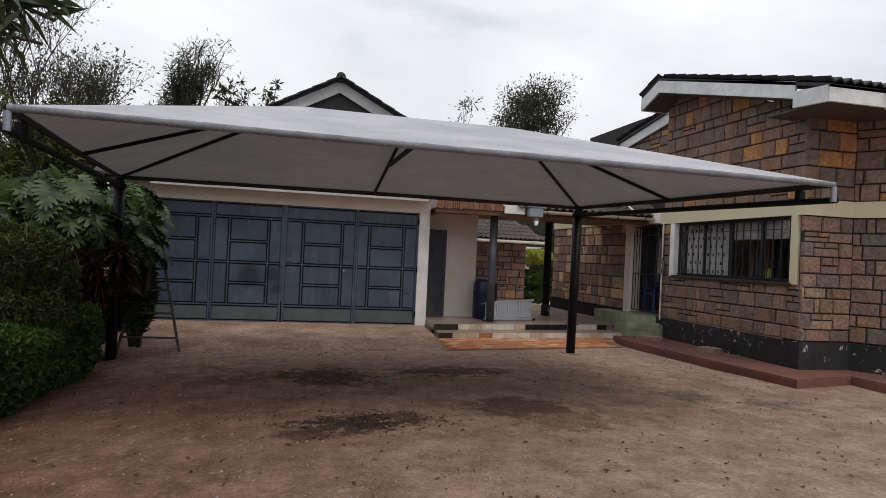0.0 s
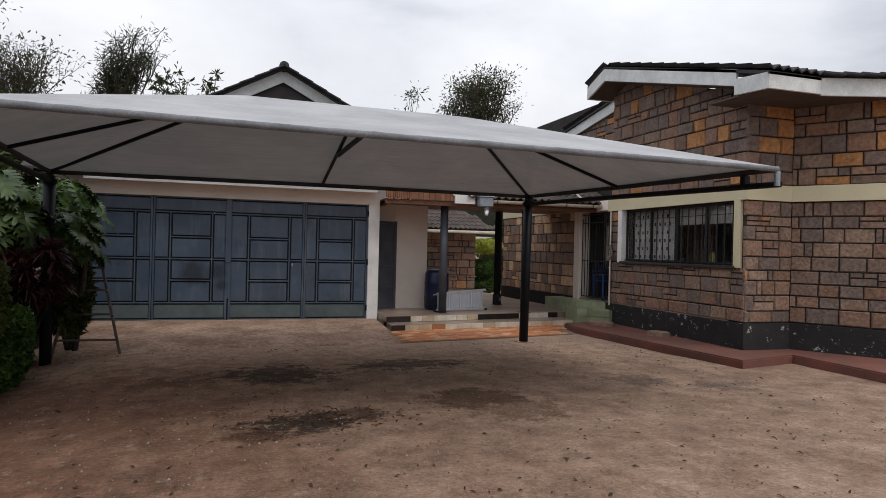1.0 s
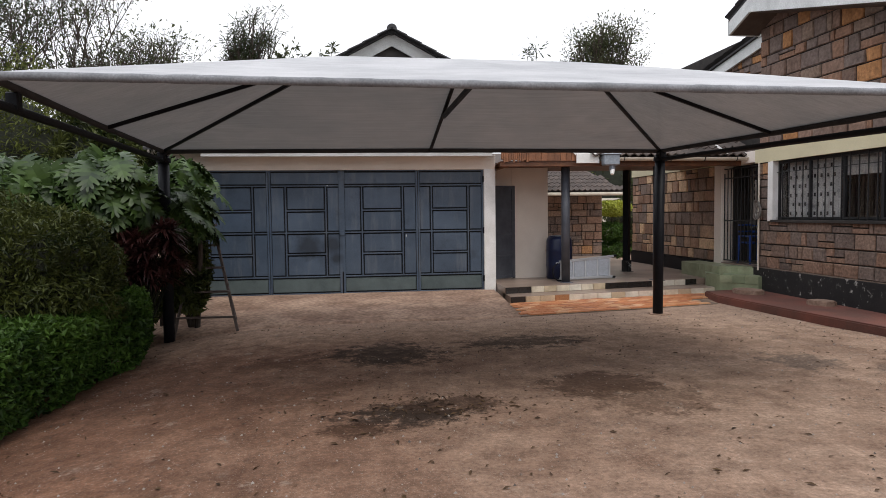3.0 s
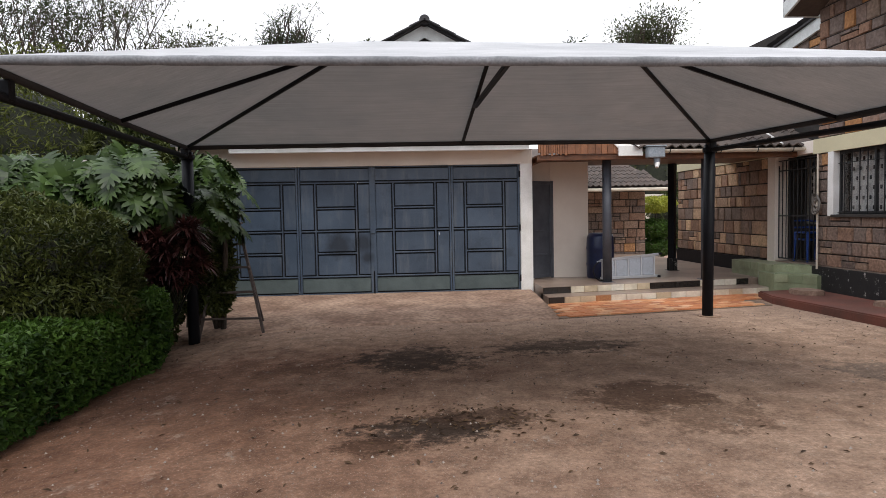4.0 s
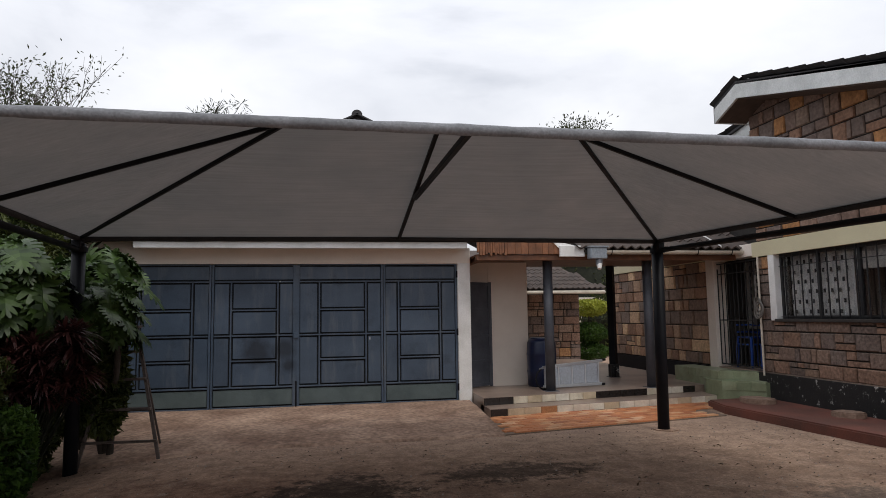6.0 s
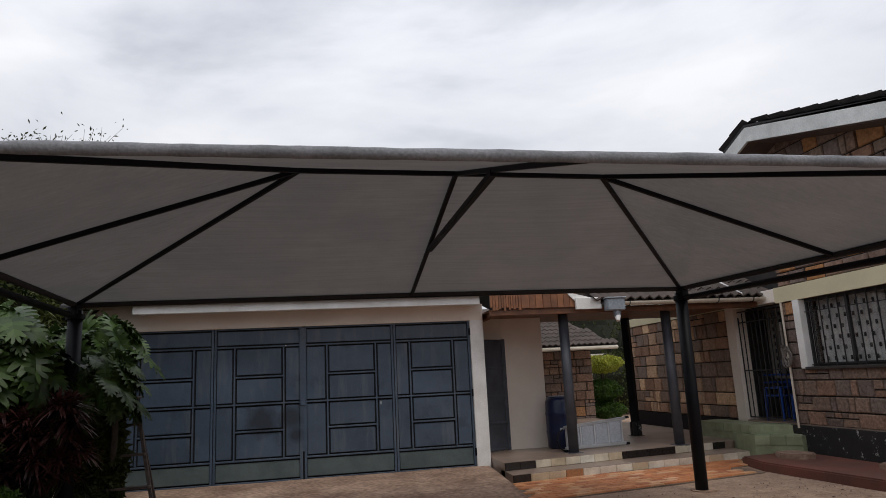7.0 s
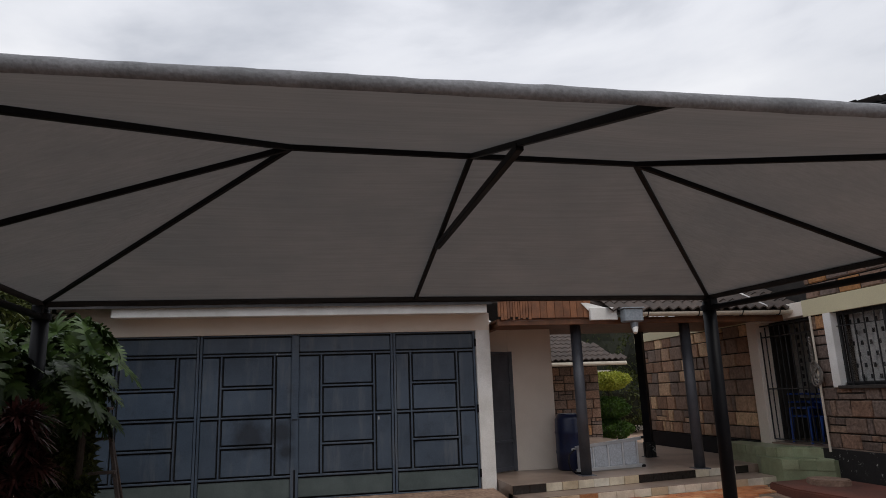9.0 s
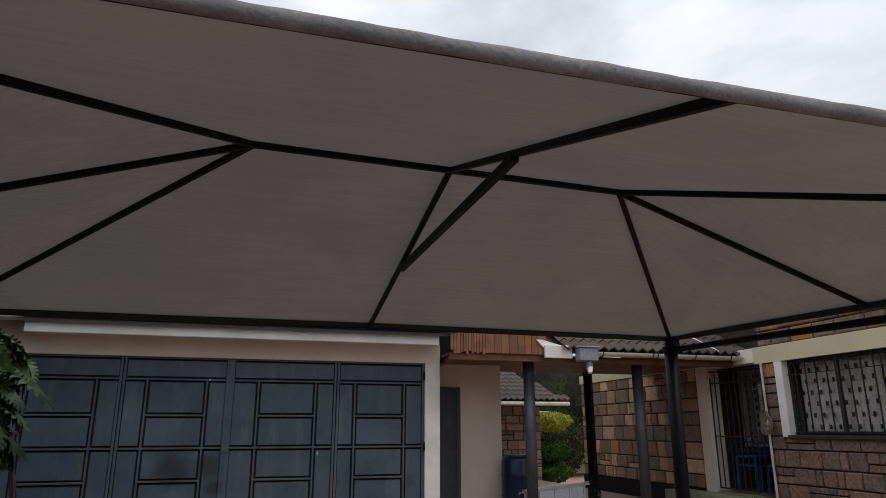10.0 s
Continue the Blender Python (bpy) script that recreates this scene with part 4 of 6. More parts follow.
for k in range(17):
    y = WY0 + 0.12 + k * 0.184
    part("burglar_bar", bar(bmesh.new(), (HX + 0.05, y, WZ0), (HX + 0.05, y, WZ1), 0.014, 0.014, (1, 0, 0), 0), M_grille, window)
for z in (WZ0 + 0.03, WZ1 - 0.2):
    part("burglar_bar", bar(bmesh.new(), (HX + 0.062, WY0, z), (HX + 0.062, WY1, z), 0.02, 0.01, (0, 0, 1), 0), M_grille, window)

# roof of the house: slope towards the drive, boxed eave, gable end over the window wall
RX = 7.45
hr = bmesh.new()
slab(hr, [(RX, 7.6, 4.24), (8.4, 7.6, 4.24), (10.4, 6.91, 4.24), (RX + 0.7, 12.0, 5.42), (RX, 12.0, 5.42)], 0.05)
slab(hr, [(RX, 12.0, 5.42), (RX + 0.7, 12.0, 5.42), (RX + 0.7, 12.65, 5.18), (RX, 12.65, 5.18)], 0.05)
house_roof = part("roof", hr, M_tile_dark, house, "dark tiled roof")
part("barge_board", slab(bmesh.new(), [(RX, 8.25, 4.42), (RX, 12.0, 5.385), (RX, 12.0, 5.13), (RX, 8.25, 4.165)], 0.04, (1, 0, 0)), M_white_worn, house, "white barge board")
part("barge_board", slab(bmesh.new(), [(RX, 12.0, 5.385), (RX, 12.65, 5.15), (RX, 12.65, 4.88), (RX, 12.0, 5.12)], 0.04, (1, 0, 0)), M_white_worn, house, "white barge board")
part("boxed_eave", slab(bmesh.new(), [(RX - 0.012, 8.27, 4.27), (RX - 0.012, 7.62, 4.22), (RX - 0.012, 7.62, 3.99), (RX - 0.012, 8.27, 4.03)], 0.05, (1, 0, 0)), M_white_worn, house, "white boxed eave end")
part("eave_fascia", boxed(RX, 8.4, 7.60, 7.64, 3.99, 4.23, 0.004), M_white_worn, house, "white eave fascia")
part("eave_fascia", bar(bmesh.new(), (8.4, 7.62, 4.10), (10.4, 6.93, 4.10), 0.04, 0.26), M_white_worn, house, "white eave fascia")
vd = Vector((2.0, -0.69, 0)).normalized()
for k in range(8):
    q = Vector((8.4, 7.60, 4.262)) + vd * (0.26 * k)
    part("verge_tile", bar(bmesh.new(), q + Vector((0, 0, 0.022)), q + vd * 0.30, 0.22, 0.035), M_tile_dark, house_roof)
part("soffit", slab(bmesh.new(), [(RX + 0.05, 7.65, 4.03), (8.4, 7.65, 4.03), (10.4, 6.96, 4.03), (10.4, 8.9, 4.03), (RX + 0.05, 8.9, 4.03)], 0.02), M_soffit, house, "brown boarded soffit")
part("soffit", slab(bmesh.new(), [(RX + 0.04, 8.27, 4.17), (8.05, 8.27, 4.17), (8.05, 12.0, 5.14), (RX + 0.04, 12.0, 5.14)], 0.02), M_soffit, house, "brown boarded soffit")
part("soffit", slab(bmesh.new(), [(RX + 0.04, 12.0, 5.14), (8.05, 12.0, 5.14), (8.05, 12.65, 4.9), (RX + 0.04, 12.65, 4.9)], 0.02), M_soffit, house, "brown boarded soffit")
part("fascia", boxed(RX, 9.0, 12.62, 12.66, 4.88, 5.16), M_white_worn, house, "white fascia board")
tiles(house_roof, TILE_DARK, (RX - 0.04, 7.56, 4.245), (1, 0, 0), (0, 4.4, 1.18), 11, 12, keep=lambda s, u: s + 0.33 < 0.75 + (4.5 - u) * 0.66)
tiles(house_roof, TILE_DARK, (RX + 0.62, 12.68, 5.18), (-1, 0, 0), (0, -0.65, 0.24), 2, 2)
part("lower_barge_board", slab(bmesh.new(), [(8.5, 12.6, 5.19), (8.5, 15.5, 4.73), (8.5, 15.5, 4.51), (8.5, 12.6, 4.95)], 0.05, (1, 0, 0)), M_white_worn, house, "white barge board")
lr = part("lower_roof", slab(bmesh.new(), [(8.45, 12.6, 5.23), (9.3, 12.6, 5.23), (9.3, 15.55, 4.77), (8.45, 15.55, 4.77)], 0.04), M_tile_dark, house)
tiles(lr, TILE_DARK, (9.07, 15.58, 4.775), (-1, 0, 0), (0, -2.95, 0.46), 2, 8)

# ---- porch fittings ----
# tiles on the step faces
RISER = {k: piece_mesh("riser_tile", m, 40 + i, 0.02, 0.03) for i, (k, m) in enumerate((("c", M_riser), ("b", M_riser_black), ("o", M_riser_orange)))}
for (p, q), z0, z1, codes in ((STEP1, 0.025, 0.128, "bccoccccccccccc"), (STEP2, 0.14, 0.25, "bbccccccbbbbcccb")):
    d = (Vector((*q, 0)) - Vector((*p, 0)))
    length = d.length
    d.normalize()
    rot = Matrix((d, Vector((-d.y, d.x, 0)), Vector((0, 0, 1)))).transposed().to_4x4()
    n = len(codes)
    for k, c in enumerate(codes):
        s = (k + 0.5) * length / n
        piece("riser_tile", RISER[c], porch, Matrix.Translation(Vector((*p, 0)) + d * s + Vector((d.y, -d.x, 0)) * 0.006 + Vector((0, 0, (z0 + z1) / 2))) @ rot @ Matrix.Diagonal((length / n - 0.006, 0.02, z1 - z0, 1)))

# green tiled steps to the grille door
green = thing("door_steps", (7.5, 13.4, 0.2), "green tiled steps up to the grille door", "steps", "", "structure")
GT = piece_mesh("step_tile", M_green, 60, 0.01, 0.02)
SA, SD = Vector((7.54, 13.06, 0)), Vector((0.68, -0.733, 0)).normalized()
SN = Vector((SD.y, -SD.x, 0))
rot_s = Matrix((SD, -SN, Vector((0, 0, 1)))).transposed().to_4x4()
for off, s0, s1, z in ((0.0, 0.0, 0.66, 0.545), (0.27, 0.1, 0.8, 0.40)):
    a, b = SA + SN * off + SD * s0, SA + SN * off + SD * s1
    part("step", prism(bmesh.new(), [(a.x, a.y), (min(b.x, 7.96), b.y), (7.985, b.y + 0.02), (7.985, 14.6), (a.x, 14.6 if not off else a.y + 0.5)], 0.0, z - 0.01), M_green, green)
    n = max(2, round((s1 - s0) / 0.24))
    w = (s1 - s0) / n
    for k in range(n):
        c = a + SD * (w * (k + 0.5))
        piece("step_tile", GT, green, Matrix.Translation((c.x, c.y, z - 0.085)) @ rot_s @ Matrix.Diagonal((w - 0.008, 0.024, 0.136, 1)))
        c = c - SN * 0.145
        piece("step_tile", GT, green, Matrix.Translation((c.x, c.y, z - 0.008)) @ rot_s @ pose(0, 0, 0, -90, 0, 0) @ Matrix.Diagonal((w - 0.006, 0.024, 0.262, 1)))
for k in range(5):
    piece("step_tile", GT, green, Matrix.Translation((SA.x - 0.004, 13.2 + k * 0.25, 0.46)) @ pose(0, 0, 0, 0, 0, -90) @ Matrix.Diagonal((0.242, 0.024, 0.136, 1)))

# columns
for x, y, m, foot in ((4.55, 13.42, M_steel, False), (6.45, 13.46, M_steel, False), (6.62, 15.43, M_black, True)):
    col = thing("porch_column", (x, y, 0.25), "black painted porch column with flaked foot" if foot else "grey painted steel porch column", "column", "porch columns")
    c = part("shaft", tube(bmesh.new(), (x, y, 0.25), (x, y, 2.58), 0.083 if not foot else 0.095, None, 24 if not foot else 4), m, col)
    part("base_plate", boxed(x - 0.12, x + 0.12, y - 0.12, y + 0.12, 0.245, 0.262, 0.004), m, col)
    for f in c.data.polygons:
        f.use_smooth = not foot and len(f.vertices) == 4
    if foot:
        part("foot", boxed(x - 0.085, x + 0.085, y - 0.085, y + 0.085, 0.25, 0.52, 0.004), M_plinth, col, "foot with flaked white paint")

# porch roof
proof = thing("porch_roof", (6.0, 14.5, 2.55), "timber-lined porch roof with brown tiles and cream gutter", "roof", "", "structure")
part("soffit", boxed(3.19, 7.98, 13.06, 15.6, 2.575, 2.60), M_wood, proof, "varnished timber soffit")
rw = random.Random(8)
x = 3.19
while x < 4.62:
    w = rw.uniform(0.035, 0.055) if x < 3.7 else rw.uniform(0.10, 0.14)
    lo = 2.60 + (rw.uniform(-0.03, 0.03) if x < 3.7 else 0)
    part("fascia_board", boxed(x, x + w - 0.004, 13.0 + rw.uniform(-0.008, 0.004), 13.04, lo, 2.90, 0.004), M_wood, proof)
    x += w
part("beam", boxed(3.19, 7.98, 13.05, 13.15, 2.50, 2.575, 0.006), M_wood, proof, "varnished timber beam")
part("beam", boxed(3.25, 3.35, 13.2, 15.5, 2.50, 2.574, 0.006), M_wood, proof)
part("end_board", boxed(4.62, 5.06, 12.93, 12.99, 2.55, 2.74, 0.006), M_white, proof, "white end board")
part("end_board", slab(bmesh.new(), [(4.50, 12.98, 2.82), (4.60, 12.98, 2.82), (5.0, 12.98, 2.72), (4.62, 12.98, 2.70)], 0.03, (0, 1, 0)), M_white, proof)
proof_slab = part("roof", slab(bmesh.new(), [(5.05, 12.92, 2.66), (8.02, 12.92, 2.66), (8.6, 15.6, 3.95), (3.9, 15.6, 3.95)], 0.04), M_tile, proof, "brown tiled slope")
tiles(proof_slab, TILE, (3.9, 12.88, 2.665), (1, 0, 0), (0, 2.68, 1.29), 14, 8, keep=lambda s, u: 3.9 + s > 5.05 - u * 0.4 - 0.25 and 3.9 + s < 7.95 + u * 0.2)
gb = bmesh.new()
seg = 10
for k in range(seg):
    a0, a1 = math.pi * k / seg, math.pi * (k + 1) / seg
    for r0, r1 in ((0.062, 0.062),):
        q = [(5.15, 12.86 - r0 * math.cos(a0), 2.645 - r0 * math.sin(a0)), (5.15, 12.86 - r0 * math.cos(a1), 2.645 - r0 * math.sin(a1)),
             (8.0, 12.86 - r1 * math.cos(a1), 2.645 - r1 * math.sin(a1)), (8.0, 12.86 - r1 * math.cos(a0), 2.645 - r1 * math.sin(a0))]
        gb.faces.new([gb.verts.new(c) for c in q])
bmesh.ops.remove_doubles(gb, verts=gb.verts, dist=0.0005)
bmesh.ops.solidify(gb, geom=gb.faces[:], thickness=0.006)
gutter = part("gutter", gb, M_gutter, proof, "cream half-round gutter")
for x in (5.5, 6.35, 6.43, 7.1, 7.75):
    kb = bmesh.new()
    for k in range(8):
        a0, a1 = math.pi * k / 8, math.pi * (k + 1) / 8
        bar(kb, (x, 12.86 - 0.07 * math.cos(a0), 2.65 - 0.07 * math.sin(a0)), (x, 12.86 - 0.07 * math.cos(a1), 2.65 - 0.07 * math.sin(a1)), 0.02, 0.008, (1, 0, 0), 0)
    part("gutter_bracket", kb, M_black, gutter)
part("flashing", slab(bmesh.new(), [(7.55, 12.9, 2.74), (7.62, 12.9, 2.74), (7.6, 14.6, 3.56), (7.53, 14.6, 3.56)], 0.03), M_white, proof, "white flashing strip")

# flood light on the end board
flood = thing("flood_light", (5.24, 12.86, 2.55), "grey metal lamp box with a hanging sensor", "lamp")
part("housing", boxed(5.09, 5.39, 12.74, 12.92, 2.50, 2.70, 0.015), M_grey_box, flood)
part("lid", boxed(5.07, 5.41, 12.72, 12.925, 2.695, 2.715, 0.005), M_grey_box, flood)
part("neck", tube(bmesh.new(), (5.27, 12.83, 2.40), (5.27, 12.83, 2.50), 0.055, 0.06, 16), M_grey_box, flood)
part("sensor", tube(bmesh.new(), (5.25, 12.78, 2.33), (5.27, 12.82, 2.41), 0.03, 0.05, 14), M_white, flood, "white sensor head")

# side door standing ajar
door = thing("steel_door", (3.2, 14.1, 0.26), "dark grey steel door standing ajar", "door")
da, db = Vector((3.21, 14.10, 0)), Vector((3.73, 14.46, 0))
dd = (db - da).normalized()
dn = Vector((dd.y, -dd.x, 0))


def door_plate(s0, s1, z0, z1, off, thick):
    bm = bmesh.new()
    p, q = da + dd * s0 + dn * off, da + dd * s1 + dn * off
    bar(bm, (p.x, p.y, (z0 + z1) / 2), (q.x, q.y, (z0 + z1) / 2), thick, z1 - z0, (0, 0, 1), 0.003)
    return bm


DL = (db - da).length
part("door_panel", door_plate(0, DL, 0.28, 2.19, 0, 0.02), M_steel, door)
for s0, s1, z0, z1 in ((0, 0.05, 0.28, 2.19), (DL - 0.05, DL, 0.28, 2.19), (0.05, DL - 0.05, 0.28, 0.34), (0.05, DL - 0.05, 2.13, 2.19), (0.05, DL - 0.05, 0.72, 0.76), (0.05, DL - 0.05, 1.18, 1.22), (0.05, DL - 0.05, 1.66, 1.70)):
    part("door_rail", door_plate(s0, s1, z0, z1, 0.018, 0.02), M_steel, door)
part("door_frame", boxed(3.725, 3.775, 14.44, 14.50, 0.26, 2.2), M_steel, door)

# blue drum
drum = thing("plastic_drum", (4.66, 14.22, 0.255), "dark blue plastic drum standing on the porch", "drum")
dbm = bmesh.new()
prof = [(0.0, 0.0), (0.24, 0.0), (0.265, 0.03), (0.27, 0.25), (0.28, 0.28), (0.27, 0.31), (0.27, 0.56), (0.28, 0.59), (0.27, 0.62), (0.262, 0.80), (0.23, 0.87), (0.0, 0.87)]
ringv = []
for r, z in prof:
    ringv.append([dbm.verts.new((4.66 + r * math.cos(2 * math.pi * k / 28), 14.22 + r * math.sin(2 * math.pi * k / 28), 0.256 + z)) for k in range(28)])
for a, b in zip(ringv, ringv[1:]):
    for k in range(28):
        dbm.faces.new((a[k], a[(k + 1) % 28], b[(k + 1) % 28], b[k]))
bmesh.ops.remove_doubles(dbm, verts=dbm.verts, dist=0.0005)
body = part("body", dbm, M_blue, drum)
for f in body.data.polygons:
    f.use_smooth = True
part("lid", tube(bmesh.new(), (4.66, 14.22, 1.122), (4.66, 14.22, 1.145), 0.22, 0.21, 28), M_blue, drum)

# aluminium stepladder lying on its side
lad = thing("aluminium_stepladder", (5.05, 13.75, 0.255), "aluminium stepladder lying on its side behind a column", "ladder")
la, lb = Vector((4.32, 13.62, 0)), Vector((5.72, 13.90, 0))


def lp(s, z, off=0.0):
    p = la.lerp(lb, s)
    return (p.x + off * 0.2, p.y - off, z)


part("rail", bar(bmesh.new(), lp(0.12, 0.30), lp(0.98, 0.30), 0.03, 0.05), M_alu, lad)
part("rail", bar(bmesh.new(), lp(0.12, 0.64), lp(1.0, 0.72), 0.03, 0.05), M_alu, lad)
for k in range(4):
    s0 = 0.16 + k * 0.195
    pb = bmesh.new()
    bar(pb, lp(s0, 0.47 + k * 0.012), lp(s0 + 0.17, 0.475 + k * 0.012), 0.02, 0.31 + 0.02 * k, (0, 0, 1), 0.012)
    part("tread", pb, M_alu_panel, lad)
    part("tread_edge", bar(bmesh.new(), lp(s0 - 0.012, 0.31), lp(s0 - 0.012, 0.65 + 0.015 * k), 0.03, 0.022, (0, 1, 0)), M_alu, lad)
part("tread_edge", bar(bmesh.new(), lp(0.93, 0.31), lp(0.93, 0.71), 0.03, 0.022, (0, 1, 0)), M_alu, lad)
part("leg", bar(bmesh.new(), lp(0.05, 0.62, 0.05), lp(0.2, 0.66, 0.05), 0.02, 0.03), M_alu, lad)
ub = bmesh.new()
pts = [lp(0.06, 0.62, 0.1), lp(0.0, 0.56, 0.1), lp(-0.02, 0.45, 0.1), lp(0.0, 0.34, 0.1), lp(0.06, 0.28, 0.1), lp(0.14, 0.275, 0.1)]
for a, b in zip(pts, pts[1:]):
    tube(ub, a, b, 0.014, None, 8)
part("loop_handle", ub, M_black, lad, "black bent handle")
for s, z in ((1.0, 0.29), (1.02, 0.73)):
    part("foot", tube(bmesh.new(), lp(s - 0.03, z), lp(s + 0.02, z), 0.022, None, 10), M_black, lad, "black rubber foot")

# ---- grille door and room behind ----
part("jamb", boxed(HX - 0.02, HX + 0.25, 13.79, 14.05, 0.4, 2.75, 0.006), M_render, house, "cream rendered door jamb")
part("door_head", boxed(HX - 0.02, HX + 0.25, 12.5, 13.79, 2.53, 2.75, 0.006), M_render, house, "cream rendered lintel")
part("frieze", boxed(HX - 0.02, HX + 0.25, 14.05, 18.4, 2.56, 2.75, 0.004), M_cream, house, "cream frieze")
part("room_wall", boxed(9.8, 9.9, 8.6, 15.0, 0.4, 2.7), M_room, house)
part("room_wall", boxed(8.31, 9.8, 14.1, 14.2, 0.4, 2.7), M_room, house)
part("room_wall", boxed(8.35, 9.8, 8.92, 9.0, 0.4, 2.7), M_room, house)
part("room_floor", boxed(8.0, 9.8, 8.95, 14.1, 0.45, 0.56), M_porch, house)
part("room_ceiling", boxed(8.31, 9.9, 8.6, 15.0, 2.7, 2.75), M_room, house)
grille = thing("grille_door", (HX + 0.06, 13.1, 0.58), "black steel grille door with close upright bars", "door")
ys = [12.56 + k * 0.122 for k in range(11)]
for k, y in enumerate(ys):
    top = 2.48 - (0.10 if k in (0, 10) else 0.03 if k in (1, 9) else 0)
    part("bar", bar(bmesh.new(), (HX + 0.06, y, 0.60), (HX + 0.06, y, top), 0.022 if k in (0, 5, 10) else 0.014, 0.014, (1, 0, 0), 0), M_grille, grille)
for z in (0.61, 1.42, 2.28, 2.47):
    part("rail", bar(bmesh.new(), (HX + 0.05, 12.58, z), (HX + 0.05, 13.76, z), 0.03, 0.02, (0, 0, 1), 0), M_grille, grille)
part("lock_box", boxed(HX + 0.02, HX + 0.06, 12.62, 12.72, 1.34, 1.5, 0.005), M_grille, grille)


def patterned_curtain(name, x, y0, y1, z0, z1, parent, waves, cloth=M_curtain):
    """A hanging cloth with folds."""
    vs, fs = [], []
    n = 60
    for i in range(n + 1):
        y = y0 + (y1 - y0) * i / n
        dx = 0.025 * math.sin(waves * 2 * math.pi * i / n)
        vs += [(x + dx, y, z0), (x + dx, y, z1)]
    for i in range(n):
        fs.append((2 * i, 2 * i + 2, 2 * i + 3, 2 * i + 1))
    return raw(name, vs, fs, cloth, parent, "", True)


curtain = thing("net_curtain", (HX + 0.22, 11.0, 1.45), "white net curtain with dark printed squares behind the window", "curtain")
patterned_curtain("cloth", HX + 0.22, 10.62, 11.95, 1.46, 2.48, curtain, 5)
cq = piece_mesh("printed_square", M_gap, 70, 0.0, 0.02)
for r in range(6):
    for c in range(8):
        piece("printed_square", cq, curtain, Matrix.Translation((HX + 0.185, 10.72 + c * 0.158 + (0.08 if r % 2 else 0), 1.56 + r * 0.158)) @ pose(0, 0, 0, 0, 0, -90) @ Matrix.Diagonal((0.045, 0.004, 0.062, 1)))
valance = thing("short_curtain", (HX + 0.25, 9.6, 2.2), "short grey curtain across the window head", "curtain")
patterned_curtain("cloth", HX + 0.25, 8.85, 10.62, 2.16, 2.48, valance, 9)
dcurtain = thing("door_curtain", (8.5, 13.2, 0.6), "dim dotted curtain inside the grille door", "curtain")
patterned_curtain("cloth", 8.60, 12.6, 13.75, 1.25, 2.5, dcurtain, 4, M_dim_cloth)
for r in range(9):
    for c in range(5):
        piece("printed_square", cq, dcurtain, Matrix.Translation((8.565, 12.72 + c * 0.2, 1.35 + r * 0.13)) @ pose(0, 0, 0, 0, 0, -90) @ Matrix.Diagonal((0.05, 0.004, 0.07, 1)))
for k, (y, z, m) in enumerate(((9.5, 1.46, M_lime), (9.62, 1.46, M_lime), (8.98, 1.46, M_cream))):
    bt = thing("bottle", (HX + 0.17, y, z), "small pale bottle on the window sill", "bottle", "bottles on the window sill")
    part("body", tube(bmesh.new(), (HX + 0.17, y, z), (HX + 0.17, y, z + 0.15), 0.03, None, 14), m, bt)
    part("neck", tube(bmesh.new(), (HX + 0.17, y, z + 0.15), (HX + 0.17, y, z + 0.20), 0.03, 0.012, 12), m, bt)


def plastic_chair(x, y, z):
    """A stacking chair: moulded seat, slatted back, arms, four legs."""
    ch = thing("plastic_chair", (x, y, z), "blue plastic stacking chair behind the grille door", "chair", "blue plastic chairs")
    part("seat", boxed(x - 0.22, x + 0.22, y - 0.22, y + 0.22, z + 0.40, z + 0.43, 0.012), M_blue_chair, ch)
    for k in range(5):
        part("back_slat", boxed(x + 0.20, x + 0.225, y - 0.2 + k * 0.085, y - 0.145 + k * 0.085, z + 0.43, z + 0.82, 0.006), M_blue_chair, ch)
    part("top_rail", boxed(x + 0.195, x + 0.235, y - 0.22, y + 0.22, z + 0.80, z + 0.87, 0.012), M_blue_chair, ch)
    for sx in (-0.2, 0.2):
        for sy in (-0.2, 0.2):
            part("leg", tube(bmesh.new(), (x + sx * 1.08, y + sy * 1.08, z), (x + sx, y + sy, z + 0.41), 0.02, 0.028, 8), M_blue_chair, ch)
    for sy in (-0.23, 0.23):
        part("arm", boxed(x - 0.2, x + 0.22, y + sy - 0.025, y + sy + 0.025, z + 0.62, z + 0.65, 0.01), M_blue_chair, ch)
    return ch


chair = plastic_chair(8.42, 13.3, 0.56)
for dx, dy, dz in ((0.0, 0.0, 0.13), (0.1, -0.55, 0.0)):
    copy_thing(chair, Matrix.Translation(Vector((8.42 + dx, 13.3 + dy, 0.56 + dz))))

# conduit and coiled hose at the corner
hose = thing("hose_coil", (HX - 0.05, 12.44, 1.6), "grey coiled hose hung on a wall pipe", "hose")
part("pipe", tube(bmesh.new(), (HX - 0.045, 12.42, 0.5), (HX - 0.045, 12.42, 2.5), 0.018, None, 10), M_gutter, hose, "cream wall pipe")
for k in range(9):
    tb = bmesh.new()
    n = 14
    for i in range(n):
        a0, a1 = 2 * math.pi * i / n, 2 * math.pi * (i + 1) / n
        r = 0.06
        tube(tb, (HX - 0.06 + 0.04 * math.cos(a0), 12.49 + r * math.cos(a0), 1.82 + k * 0.042 + 0.02 * math.sin(a0)), (HX - 0.06 + 0.04 * math.cos(a1), 12.49 + r * math.cos(a1), 1.82 + k * 0.042 + 0.02 * math.sin(a1)), 0.016, None, 6)
    part("coil", tb, M_hose, hose)
rh = random.Random(5)
